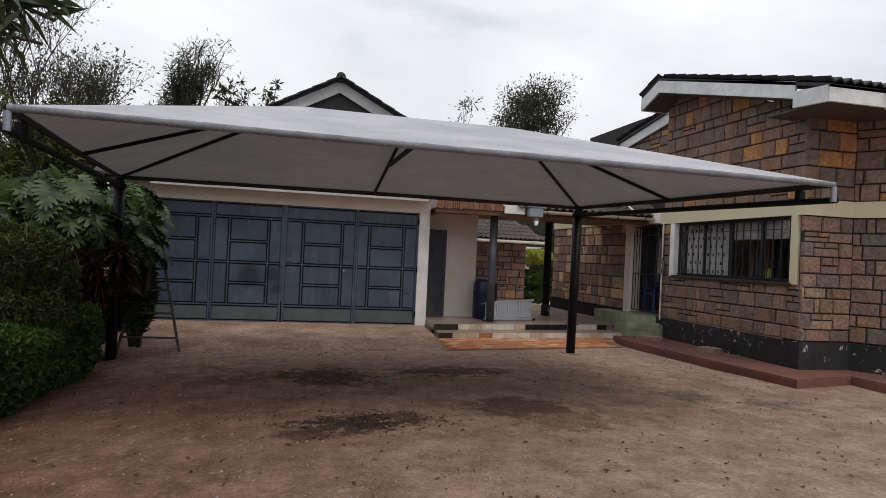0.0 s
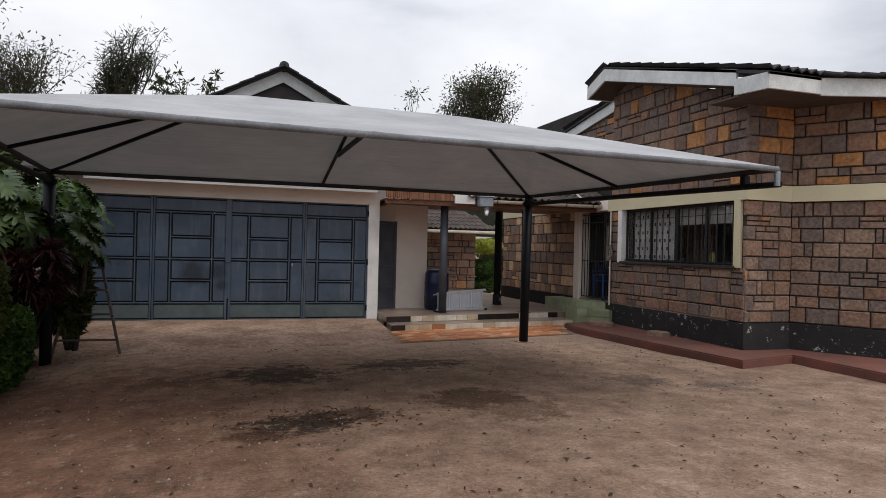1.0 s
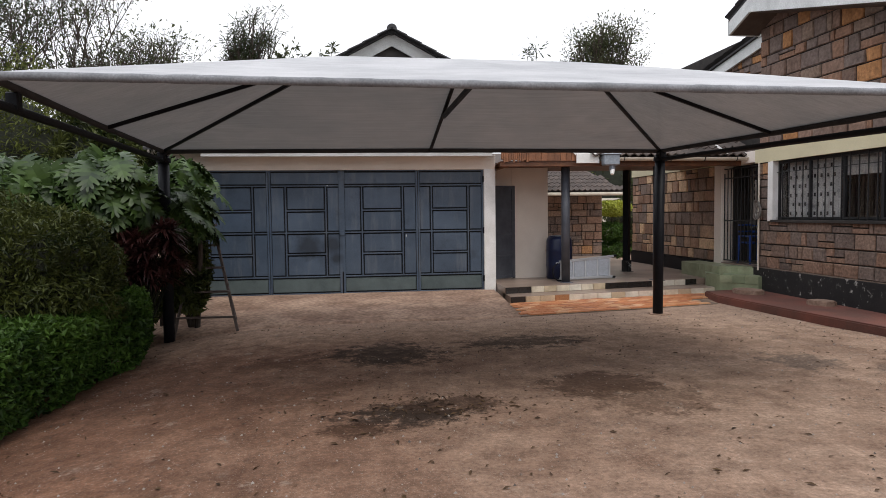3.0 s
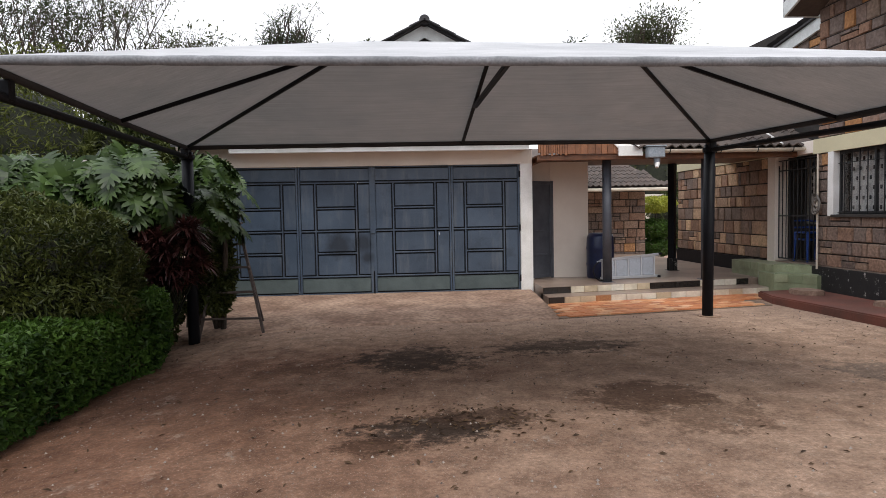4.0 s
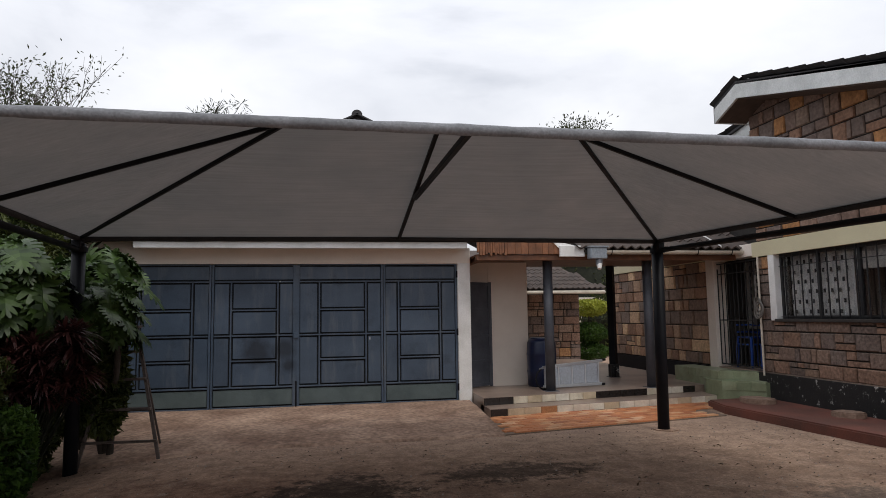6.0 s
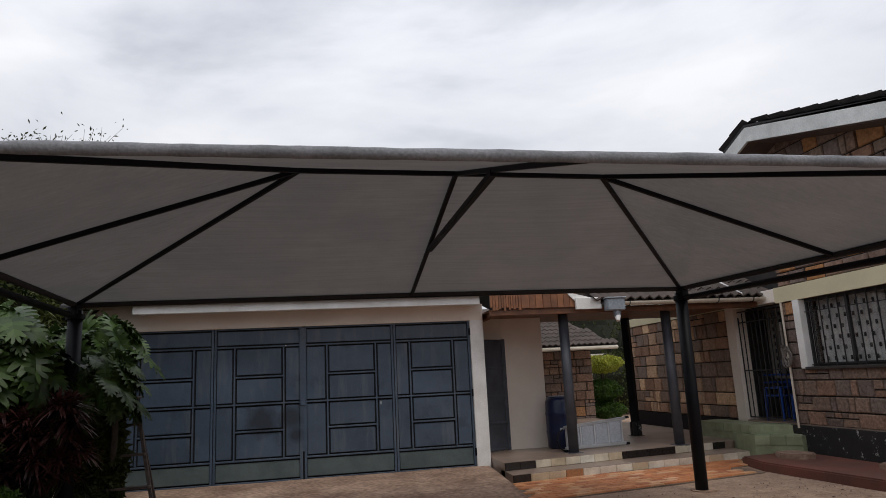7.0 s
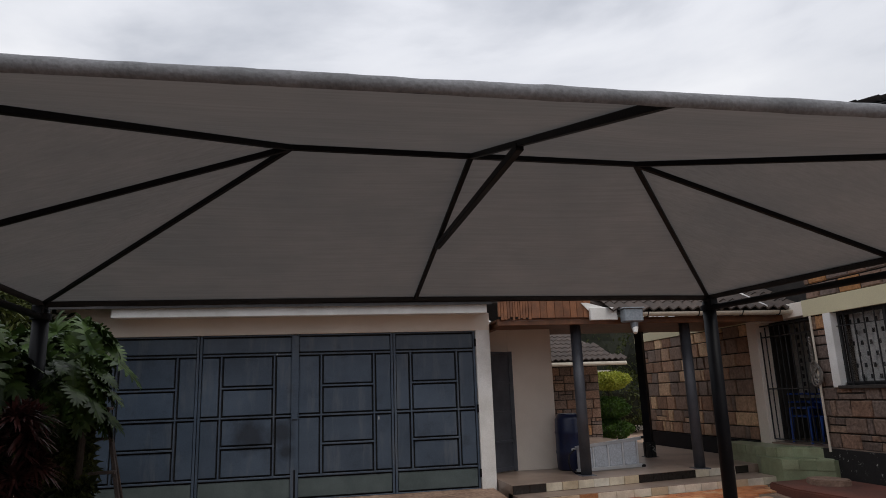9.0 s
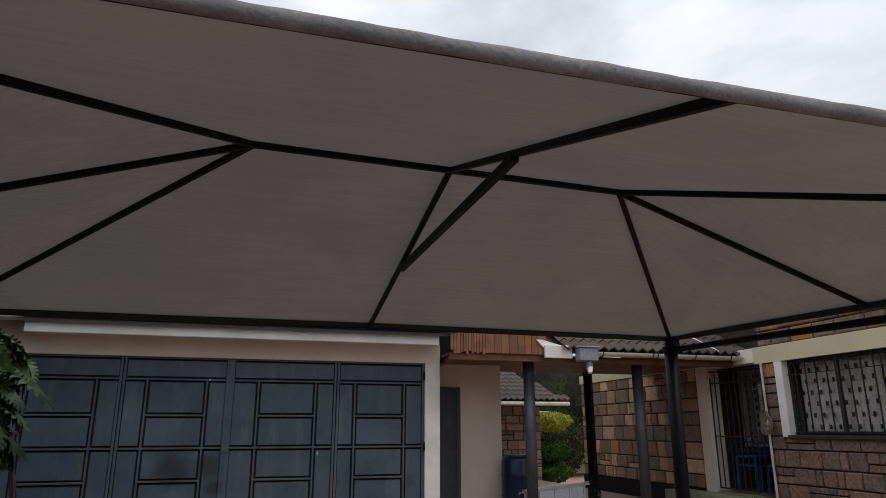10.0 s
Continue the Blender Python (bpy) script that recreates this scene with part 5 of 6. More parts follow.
for k in range(6):
    tb = bmesh.new()
    r, oy, oz = rh.uniform(0.06, 0.11), rh.uniform(-0.03, 0.03), rh.uniform(-0.05, 0.05)
    for i in range(16):
        a0, a1 = 2 * math.pi * i / 16, 2 * math.pi * (i + 1) / 16
        tube(tb, (HX - 0.06 - 0.02 * k / 6, 12.42 + oy + r * math.cos(a0), 1.62 + oz + 1.4 * r * math.sin(a0 + oz * 9)), (HX - 0.06 - 0.02 * k / 6, 12.42 + oy + r * math.cos(a1), 1.62 + oz + 1.4 * r * math.sin(a1 + oz * 9)), 0.014, None, 6)
    part("coil", tb, M_hose, hose)

# loose slabs on the apron
for x, y, rx, ry, a in ((7.48, 11.95, 0.24, 0.30, 12), (7.72, 10.35, 0.17, 0.20, 30)):
    sb = bmesh.new()
    r = random.Random(int(x * 100))
    lo = [(rx * math.cos(t * math.pi / 5) * r.uniform(0.9, 1.1), ry * math.sin(t * math.pi / 5) * r.uniform(0.9, 1.1)) for t in range(10)]
    prism(sb, [(x + u * math.cos(radians(a)) - v * math.sin(radians(a)), y + u * math.sin(radians(a)) + v * math.cos(radians(a))) for u, v in lo], 0.128, 0.205)
    bmesh.ops.bevel(sb, geom=[e for e in sb.edges if all(v.co.z > 0.19 for v in e.verts)], offset=0.015, segments=2, affect="EDGES")
    tagged(part("stone_slab", sb, M_stone_slab), "flat brown stone slab lying on the red apron", "slab", "loose stone slabs")

# ---- building behind the porch ----
fb = thing("outbuilding", (6.0, 21.5, 0.1), "low stone outbuilding with a tiled roof", "building", "", "structure")
fwall = part("wall", boxed(2.5, 8.1, 21.03, 21.3, 0.0, 2.4), M_mortar, fb, "brown stone wall")
part("gutter", boxed(2.5, 8.5, 19.95, 20.07, 2.13, 2.23, 0.03), M_gutter, fb, "cream gutter")
part("soffit", boxed(2.5, 8.45, 20.05, 21.05, 2.2, 2.23), M_white_worn, fb)
froof = part("roof", slab(bmesh.new(), [(2.5, 20.0, 2.24), (8.5, 20.0, 2.24), (7.4, 24.0, 3.75), (2.5, 24.0, 3.75)], 0.05), M_tile, fb)
tiles(froof, TILE, (5.2, 19.96, 2.25), (1, 0, 0), (0, 4.0, 1.51), 10, 8, keep=lambda s, u: 5.2 + s < 8.2 - u * 0.27)
stone_courses(fwall, STONE_L, (4.6, 21.03, 0), (1, 0, 0), 3.5, 0.1, 2.15, 0.24, rs)
court = part("yard_wall", boxed(8.3, 16.0, 27.0, 27.2, 0.0, 2.2), M_render, None)
tagged(court, "pale rendered yard wall behind the garden", "wall", "", "structure")


# ---- plants ----
def leaf_arrays(cs, ds, ns, ls, ws):
    """Folded leaves from centres, directions, normals, lengths and widths."""
    cs, ds, ns = (np.asarray(a, dtype=float) for a in (cs, ds, ns))
    ls, ws = np.asarray(ls)[:, None], np.asarray(ws)[:, None]
    ds = ds / np.linalg.norm(ds, axis=1, keepdims=True)
    sd = np.cross(ds, ns)
    sd = sd / (np.linalg.norm(sd, axis=1, keepdims=True) + 1e-9)
    nn = np.cross(sd, ds)
    base, tip = cs - ds * ls * 0.5, cs + ds * ls * 0.5 - nn * ls * 0.12
    a, b = cs + sd * ws * 0.5 + nn * ws * 0.15, cs - sd * ws * 0.5 + nn * ws * 0.15
    v = np.stack([base, a, tip, b], axis=1).reshape(-1, 3)
    k = np.arange(len(cs)) * 4
    f = np.concatenate([np.stack([k, k + 1, k + 2], 1), np.stack([k, k + 2, k + 3], 1)]).tolist()
    return v, f


def foliage(name, cs, out, mat, parent, size, ratio=0.45, outward=0.7, seed=0, label=""):
    r = np.random.RandomState(seed)
    n = len(cs)
    d = r.normal(size=(n, 3)) + np.asarray(out) * outward
    nn = r.normal(size=(n, 3)) + np.array([0, 0, 1.2])
    ls = size * r.uniform(0.6, 1.35, n)
    v, f = leaf_arrays(cs, d, nn, ls, ls * ratio * r.uniform(0.8, 1.2, n))
    return raw(name, v, f, mat, parent, label)


def lumpy(p, amp, freq, seed):
    return amp * noise.fractal(Vector(p) * freq + Vector((seed * 7.1, 0, 0)), 1.0, 2.0, 3)


def blob_points(n, c, r, seed, shell=0.75, amp=0.22, freq=1.4, floor=None):
    """Points in the outer shell of a lumpy ellipsoid, with their outward directions."""
    rr = np.random.RandomState(seed)
    pts, outs = [], []
    while len(pts) < n:
        d = rr.normal(size=3)
        d /= np.linalg.norm(d)
        q = 1 - (1 - shell) * rr.rand() ** 2
        k = q * (1 + lumpy(d, amp, freq, seed))
        p = (c[0] + r[0] * d[0] * k, c[1] + r[1] * d[1] * k, c[2] + r[2] * d[2] * k)
        if floor is not None and p[2] < floor:
            continue
        pts.append(p)
        outs.append(d)
    return pts, outs


# lumpy solid behind the leaves, coloured as the shade within
def core(name, c, r, seed, mat, parent, scale=0.74):
    bm = bmesh.new()
    bmesh.ops.create_icosphere(bm, subdivisions=3, radius=1)
    for v in bm.verts:
        d = v.co.normalized()
        k = scale * (1 + lumpy(d, 0.22, 1.4, seed))
        v.co = Vector((c[0] + r[0] * d.x * k, c[1] + r[1] * d.y * k, max(c[2] + r[2] * d.z * k, -0.2)))
    return part(name, bm, mat, parent)


# clipped hedge along the drive
hedge = thing("hedge", (-3.1, 7.0, -0.2), "low clipped green hedge along the drive", "hedge")
rr = np.random.RandomState(3)
hp, ho = [], []
while len(hp) < 30000:
    y = rr.uniform(2.2, 9.8)
    bulge = 0.16 * noise.noise((y * 1.1, 0, 2)) + 0.07 * noise.noise((y * 3.1, 0, 4))
    x1 = -2.2 + 0.26 * math.exp(-((y - 9.0) / 0.5) ** 2) - 0.3 * max(0, y - 9.5) + bulge
    top = 0.64 + 0.16 * math.exp(-((y - 8.9) / 0.6) ** 2) + 0.11 * noise.noise((y * 1.3, 5, 0)) - (0.3 * max(0, y - 9.2)) + 0.05 * noise.noise((y * 4, 1, 0))
    if rr.rand() < 0.5:
        z = rr.uniform(-0.2, top)
        dep = 0.16 * rr.rand() ** 1.5
        low_in = 0.18 * max(0, (0.15 - z)) / 0.35
        hp.append((x1 - dep - low_in - 0.5 * max(0, z - top + 0.14), y, z))
        ho.append((1, 0, 0.3))
    else:
        x = rr.uniform(-3.7, x1)
        hp.append((x, y, top - 0.12 * rr.rand() ** 1.5 - 0.6 * max(0, x - x1 + 0.15) + 0.05 * noise.noise((x * 3, y * 3, 0))))
        ho.append((0.2, 0, 1))
foliage("foliage", hp, ho, M_hedge, hedge, 0.075, 0.5, 0.8, 1)
# dark block for the shade inside the hedge
part("inner_twig_mass", prism(bmesh.new(), [(-3.7, 2.2), (-2.62, 2.3), (-2.62, 7.0), (-2.95, 9.2), (-3.6, 9.2)], -0.25, 0.42), M_inner_shade, hedge)

# big rounded shrub behind the hedge
shrub = thing("rounded_shrub", (-3.35, 7.9, -0.2), "large rounded dark green shrub with fine leaves", "shrub")
for k, (c, r, n) in enumerate((((-3.15, 8.5, 0.9), (0.98, 1.3, 0.95), 26000), ((-3.8, 6.2, 0.95), (0.95, 1.3, 0.9), 14000))):
    p, o = blob_points(n, c, r, 5 + k, 0.72, 0.26, 2.4, -0.15)
    foliage("foliage", p, o, M_hedge_dark, shrub, 0.095, 0.28, 0.7, 5 + k)
    core("inner_twig_mass", c, r, 5 + k, M_inner_shade, shrub)

# garden wall and the hedge bank that rises behind it
garden_wall = part("garden_wall", boxed(-9.0, -4.3, 12.3, 12.5, -0.2, 2.56, 0.02), M_concrete)
tagged(garden_wall, "grey concrete garden wall behind the planting", "wall", "", "structure")
screen = thing("tall_hedge", (-6.4, 14.6, -0.2), "tall yellowish green hedge behind the garden wall", "hedge")
for k, (c, r, n) in enumerate((((-6.6, 14.6, 2.0), (2.4, 1.6, 2.7), 20000), ((-9.5, 13.8, 2.0), (2.0, 1.2, 2.4), 9000))):
    p, o = blob_points(n, c, r, 15 + k, 0.75, 0.22, 1.6, -0.1)
    foliage("foliage", p, o, M_far_hedge, screen, 0.15, 0.22, 0.5, 15 + k)
    core("inner_twig_mass", c, r, 15 + k, M_inner_shade, screen, 0.75)
back_bush = thing("dark_tall_bush", (-4.2, 13.7, -0.2), "tall dark bush rising behind the split-leaf plants", "bush")
for k, (c, r, n) in enumerate((((-4.0, 13.9, 2.2), (1.2, 0.9, 2.0), 9000), ((-3.6, 12.6, 1.9), (0.5, 0.5, 1.5), 4000))):
    p, o = blob_points(n, c, r, 25 + k, 0.6, 0.3, 1.6, -0.1)
    foliage("foliage", p, o, M_hedge_dark, back_bush, 0.16, 0.3, 0.5, 25 + k)
    core("inner_twig_mass", c, r, 25 + k, M_inner_shade, back_bush, 0.75)
# high hedge out of view, added to block skylight from the left
unseen_hedge = thing("boundary_hedge", (-7.6, 3.0, -0.2), "unseen high hedge added to shade the planting and canopy", "hedge")
for k in range(5):
    c, r = (-7.6, -4.0 + 3.2 * k, 2.4), (1.3, 2.2, 3.2)
    p, o = blob_points(4000, c, r, 80 + k, 0.7, 0.2, 1.5, -0.1)
    foliage("foliage", p, o, M_hedge_dark, unseen_hedge, 0.2, 0.4, 0.5, 80 + k)
    core("inner_twig_mass", c, r, 80 + k, M_inner_shade, unseen_hedge, 0.85)
low_bush = thing("dark_bush", (-5.6, 9.0, -0.2), "dark green bush behind the rounded shrub", "bush")
for k, (c, r, n) in enumerate((((-5.5, 9.3, 0.9), (1.3, 2.0, 1.35), 10000), ((-6.2, 6.0, 0.9), (1.5, 2.2, 1.3), 7000))):
    p, o = blob_points(n, c, r, 18 + k, 0.7, 0.25, 1.5, -0.1)
    foliage("foliage", p, o, M_hedge_dark, low_bush, 0.14, 0.4, 0.5, 18 + k)
    core("inner_twig_mass", c, r, 18 + k, M_inner_shade, low_bush, 0.7)


def split_leaf_mesh(name, mat, seed, lobes=9, deep=0.40):
    """A big heart-shaped leaf: whole blade along the midrib, finger lobes beyond it; stalk end at the origin, tip along y."""
    r = random.Random(seed)
    vs, fs = [], []

    def put(x, y, lift=0.0):
        vs.append((x, y, -0.36 * y * abs(y) - 0.75 * abs(x) ** 1.7 + 0.34 * abs(x) + lift))
        return len(vs) - 1

    for side in (-1, 1):
        spine, dirs, reach = [], [], []
        for k in range(lobes + 1):
            t = k / lobes
            a = radians(112 * (1 - t) ** 0.8 + 12)
            spine.append((0.0, 0.02 + 0.86 * t))
            dirs.append((side * math.sin(a), math.cos(a)))
            reach.append((0.20 + 0.27 * math.sin(math.pi * min(1, 0.2 + 0.75 * t))) * (1 - 0.3 * t * t))
        at = lambda k, f: (spine[k][0] + dirs[k][0] * reach[k] * f, spine[k][1] + dirs[k][1] * reach[k] * f)
        for k in range(lobes):
            lift = r.uniform(-0.015, 0.02)
            p0, p1 = put(*spine[k]), put(*spine[k + 1])
            m0, m1 = put(*at(k, deep)), put(*at(k + 1, deep))
            ends = []
            for f, w in ((0.75, 0.60), (0.93, 0.34), (1.0 + r.uniform(-0.06, 0.08), 0.0)):
                a, b = at(k, f), at(k + 1, f)
                cx, cy = (a[0] + b[0]) / 2, (a[1] + b[1]) / 2
                if w:
                    ends.append((put(cx + (a[0] - b[0]) * w / 2, cy + (a[1] - b[1]) * w / 2, lift), put(cx - (a[0] - b[0]) * w / 2, cy - (a[1] - b[1]) * w / 2, lift)))
                else:
                    ends.append((put(cx, cy, lift - 0.03),))
            q = [(p0, m0, m1, p1), (m0, ends[0][0], ends[0][1], m1), (ends[0][0], ends[1][0], ends[1][1], ends[0][1]), (ends[1][0], ends[2][0], ends[1][1])]
            fs += [f[::-1] if side > 0 else f for f in q]
    me = bpy.data.meshes.new(name)
    me.from_pydata(vs, [], fs)
    me.materials.append(mat)
    return me


SPLIT = [split_leaf_mesh("leaf", M_philo, k, 8 + k, 0.40 + 0.08 * k) for k in range(3)]


def philodendron(base, crown, spread, count, seed, label, size=(0.5, 0.85)):
    """Leaning stems with big split leaves turned outwards and down, each on its stalk."""
    plant = thing("split_leaf_philodendron", base, label, "plant")
    r = random.Random(seed)
    tb = bmesh.new()
    for k in range(3):
        tube(tb, (base[0] + r.uniform(-0.15, 0.15), base[1] + r.uniform(-0.15, 0.15), base[2] - 0.05), (crown[0] + r.uniform(-0.3, 0.3), crown[1] + r.uniform(-0.3, 0.3), crown[2] - 0.3), 0.045, 0.035, 10)
    part("stem", tb, M_bark, plant)
    sb = bmesh.new()
    for k in range(count):
        az = r.uniform(-2.9, 0.9)
        el = r.uniform(-0.35, 1.35)
        d = Vector((math.cos(az) * math.cos(el), math.sin(az) * math.cos(el), math.sin(el)))
        tipp = Vector(crown) + Vector((d.x * spread[0], d.y * spread[1], d.z * spread[2])) * r.uniform(0.6, 1.0)
        s = r.uniform(*size)
        root = Vector(crown) + Vector((r.uniform(-0.2, 0.2), r.uniform(-0.2, 0.2), -0.3))
        tube(sb, root, tipp, 0.012, 0.008, 5)
        droop = math.degrees(r.uniform(-1.85, -0.2))
        turn = math.degrees(math.atan2(-d.x, d.y)) + r.uniform(-65, 65)
        piece("leaf", SPLIT[k % 3], plant, Matrix.Translation(tipp) @ pose(0, 0, 0, 0, 0, turn) @ pose(0, 0, 0, droop, r.uniform(-25, 25), 0) @ Matrix.Scale(s, 4))
    tagged(part("stalk_clump", sb, M_stalk, plant), "", "", "", "stuff")
    return plant


philodendron((-3.2, 10.4, -0.2), (-3.0, 10.55, 1.95), (0.72, 0.5, 0.62), 190, 2, "large philodendron with deeply split glossy leaves", (0.30, 0.62))
philodendron((-4.2, 9.9, -0.2), (-4.0, 10.2, 1.95), (0.8, 0.6, 0.55), 150, 3, "large philodendron beside the drive with split leaves", (0.30, 0.62))
philodendron((-2.5, 11.8, -0.2), (-2.35, 11.8, 2.15), (0.55, 0.45, 0.42), 60, 4, "tall philodendron with split leaves beside the gate", (0.3, 0.55))
philodendron((-2.1, 11.3, -0.2), (-1.96, 10.98, 1.6), (0.34, 0.25, 0.5), 90, 5, "lower philodendron with hanging split leaves behind the post", (0.24, 0.42))


def strap_plant(name, label, base, crown, radius, count, length, width, mat, seed, droop=0.5, lift=0.3, stems=4):
    """Clumps of long narrow leaves that spring from stem heads and bend down."""
    plant = thing(name, base, label, "plant")
    r = random.Random(seed)
    heads = [(crown[0] + r.uniform(-1, 1) * radius[0], crown[1] + r.uniform(-1, 1) * radius[1], crown[2] + r.uniform(-1, 1) * radius[2]) for _ in range(stems)]
    tb = bmesh.new()
    for h in heads:
        tube(tb, (base[0] + 0.3 * (h[0] - base[0]), base[1] + 0.3 * (h[1] - base[1]), base[2] - 0.05), h, 0.012, 0.008, 6)
    # stems take the shade-dark core colour to sink into the base
    tagged(part("stem_clump", tb, M_inner_shade, plant), "", "", "", "stuff")
    vs, fs = [], []
    for k in range(count):
        h = Vector(heads[k % stems])
        az, el = r.uniform(0, 2 * math.pi), r.uniform(-0.5, 1.3) + lift
        d = Vector((math.cos(az) * math.cos(el), math.sin(az) * math.cos(el), math.sin(el)))
        sd = d.cross(Vector((0, 0, 1)))
        sd = sd.normalized() if sd.length > 0.01 else Vector((1, 0, 0))
        L, W = length * r.uniform(0.6, 1.2), width * r.uniform(0.7, 1.2)
        b = len(vs)
        for i, (u, w) in enumerate(((0.02, 0.25), (0.35, 1.0), (0.7, 0.8), (1.0, 0.05))):
            p = h + d * L * u + Vector((0, 0, -droop * L * u * u))
            vs += [tuple(p - sd * W * w * 0.5), tuple(p + sd * W * w * 0.5)]
            if i:
                j = b + 2 * i
                fs.append((j - 2, j - 1, j + 1, j))
    tagged(raw("leaf_mass", vs, fs, mat, plant), "", "", "", "stuff")
    return plant


strap_plant("cordyline", "maroon cordyline with narrow drooping leaves beside the post", (-2.75, 10.3, -0.2), (-2.28, 10.12, 1.14), (0.36, 0.18, 0.36), 3800, 0.30, 0.028, M_cordy, 5, 0.45, 0.3, 34)
strap_plant("cordyline", "low maroon cordyline under the split-leaf plants", (-2.65, 9.9, -0.2), (-2.7, 9.8, 0.75), (0.3, 0.3, 0.35), 300, 0.3, 0.03, M_cordy, 7, 0.6, 0.3, 9)
p, o = blob_points(7000, (-2.85, 10.75, 0.6), (0.55, 0.65, 0.9), 31, 0.5, 0.25, 1.5, -0.2)
under = thing("undergrowth", (-2.75, 10.4, -0.2), "dark undergrowth filling the shaded gaps between the larger plants", "shrub")
foliage("foliage", p, o, M_hedge_dark, under, 0.11, 0.4, 0.4, 31)
core("inner_twig_mass", (-2.85, 10.75, 0.6), (0.55, 0.65, 0.9), 31, M_inner_shade, under, 0.6)
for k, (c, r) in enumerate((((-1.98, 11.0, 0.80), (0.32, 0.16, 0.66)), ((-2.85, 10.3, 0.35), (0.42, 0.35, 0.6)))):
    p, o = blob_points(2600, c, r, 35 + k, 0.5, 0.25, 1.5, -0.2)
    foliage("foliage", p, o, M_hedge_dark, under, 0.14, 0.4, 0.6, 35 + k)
    core("inner_twig_mass", c, r, 35 + k, M_inner_shade, under, 0.6)

# dark leaf masses added behind the split leaves for the shade between them
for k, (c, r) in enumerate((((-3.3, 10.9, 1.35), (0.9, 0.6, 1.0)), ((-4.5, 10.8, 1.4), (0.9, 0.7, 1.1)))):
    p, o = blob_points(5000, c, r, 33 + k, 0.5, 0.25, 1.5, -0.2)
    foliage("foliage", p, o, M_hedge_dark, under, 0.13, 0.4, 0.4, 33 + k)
    core("inner_twig_mass", c, r, 33 + k, M_inner_shade, under, 0.75)

# steel step frame under the plants
sf = thing("steel_stepladder", (-1.7, 10.95, -0.1), "worn dark steel stepladder standing beside the post", "ladder")
topl, topr = Vector((-1.86, 11.2, 1.5)), Vector((-1.64, 11.2, 1.5))
fl, fr2 = Vector((-2.16, 10.80, -0.15)), Vector((-1.25, 10.80, -0.06))
part("rail", bar(bmesh.new(), fl, topl, 0.038, 0.038, (0, 1, 0)), M_rust, sf)
part("rail", bar(bmesh.new(), fr2, topr, 0.038, 0.038, (0, 1, 0)), M_rust, sf)
for z in (0.15, 0.52, 0.87, 1.2):
    u0, u1 = (z + 0.15) / 1.65, (z + 0.06) / 1.56
    part("tread", bar(bmesh.new(), fl.lerp(topl, u0) - Vector((0.02, 0.03, 0)), fr2.lerp(topr, u1) + Vector((0.02, -0.03, 0)), 0.09 if z > 0.2 else 0.035, 0.03), M_rust, sf)
part("back_leg", bar(bmesh.new(), (-2.0, 11.5, -0.12), topl, 0.025, 0.025, (0, 1, 0)), M_rust, sf)
part("back_leg", bar(bmesh.new(), (-1.38, 11.5, -0.08), topr, 0.025, 0.025, (0, 1, 0)), M_rust, sf)
part("top_plate", boxed(-1.90, -1.60, 11.13, 11.29, 1.49, 1.52, 0.006), M_rust, sf)


# ---- trees ----
def tree(name, label, base, height, spread, mat, seed, leaf=0.12, per=60, levels=4, lean=0.25, clump=0.45, trunk=0.16, gravity=0.0, first=0.35, ratio=0.35, split=3):
    """A tapered trunk that forks into limbs and twigs, with leaves in clumps round the twig ends."""
    t = thing(name, base, label, "tree")
    r = random.Random(seed)
    wood, ends = bmesh.new(), []

    def grow(p, d, length, rad, level):
        q = p + d * length
        midp = p.lerp(q, 0.5) + Vector((r.uniform(-1, 1), r.uniform(-1, 1), 0)) * length * 0.07
        sides = 8 if level < 2 else 5
        tube(wood, p, midp, rad, rad * 0.85, sides)
        tube(wood, midp, q, rad * 0.85, rad * 0.68, sides)
        if level >= levels:
            ends.append((q, d))
            return
        if level >= levels - 1:
            ends.append((midp, d))
        for k in range(split if level else split + 1):
            az = 2 * math.pi * (k + r.uniform(-0.3, 0.3)) / split
            a = Vector((math.cos(az), math.sin(az), 0))
            nd = (d * r.uniform(0.7, 1.1) + Vector((a.x * spread, a.y * spread, 0)) * r.uniform(0.5, 1.1) + Vector((0, 0, lean - gravity * level))).normalized()
            start = p.lerp(q, r.uniform(0.6, 1.0)) if k else q
            grow(start, nd, length * r.uniform(0.6, 0.85), rad * 0.6, level + 1)

    grow(Vector(base) - Vector((0, 0, 0.2)), Vector((r.uniform(-0.06, 0.06), r.uniform(-0.06, 0.06), 1)).normalized(), height * first, trunk, 0)
    top = max(e[0].z for e in ends)
    k = height / (top - base[2])
    fit_z = lambda v: Vector((v.x, v.y, base[2] + (v.z - base[2]) * k))
    for v in wood.verts:
        v.co = fit_z(v.co)
    part("trunk", wood, M_bark, t)
    rr = np.random.RandomState(seed)
    cs, outs = [], []
    for q, d in ends:
        q = fit_z(q)
        for _ in range(int(per * r.uniform(0.3, 1.4))):
            o = rr.normal(size=3) * clump * 0.5
            cs.append((q.x + o[0], q.y + o[1], q.z + o[2] * 0.8))
            outs.append((o[0], o[1], o[2] + 0.3))
    foliage("crown", cs, outs, mat, t, leaf, ratio, 0.6, seed)
    return t


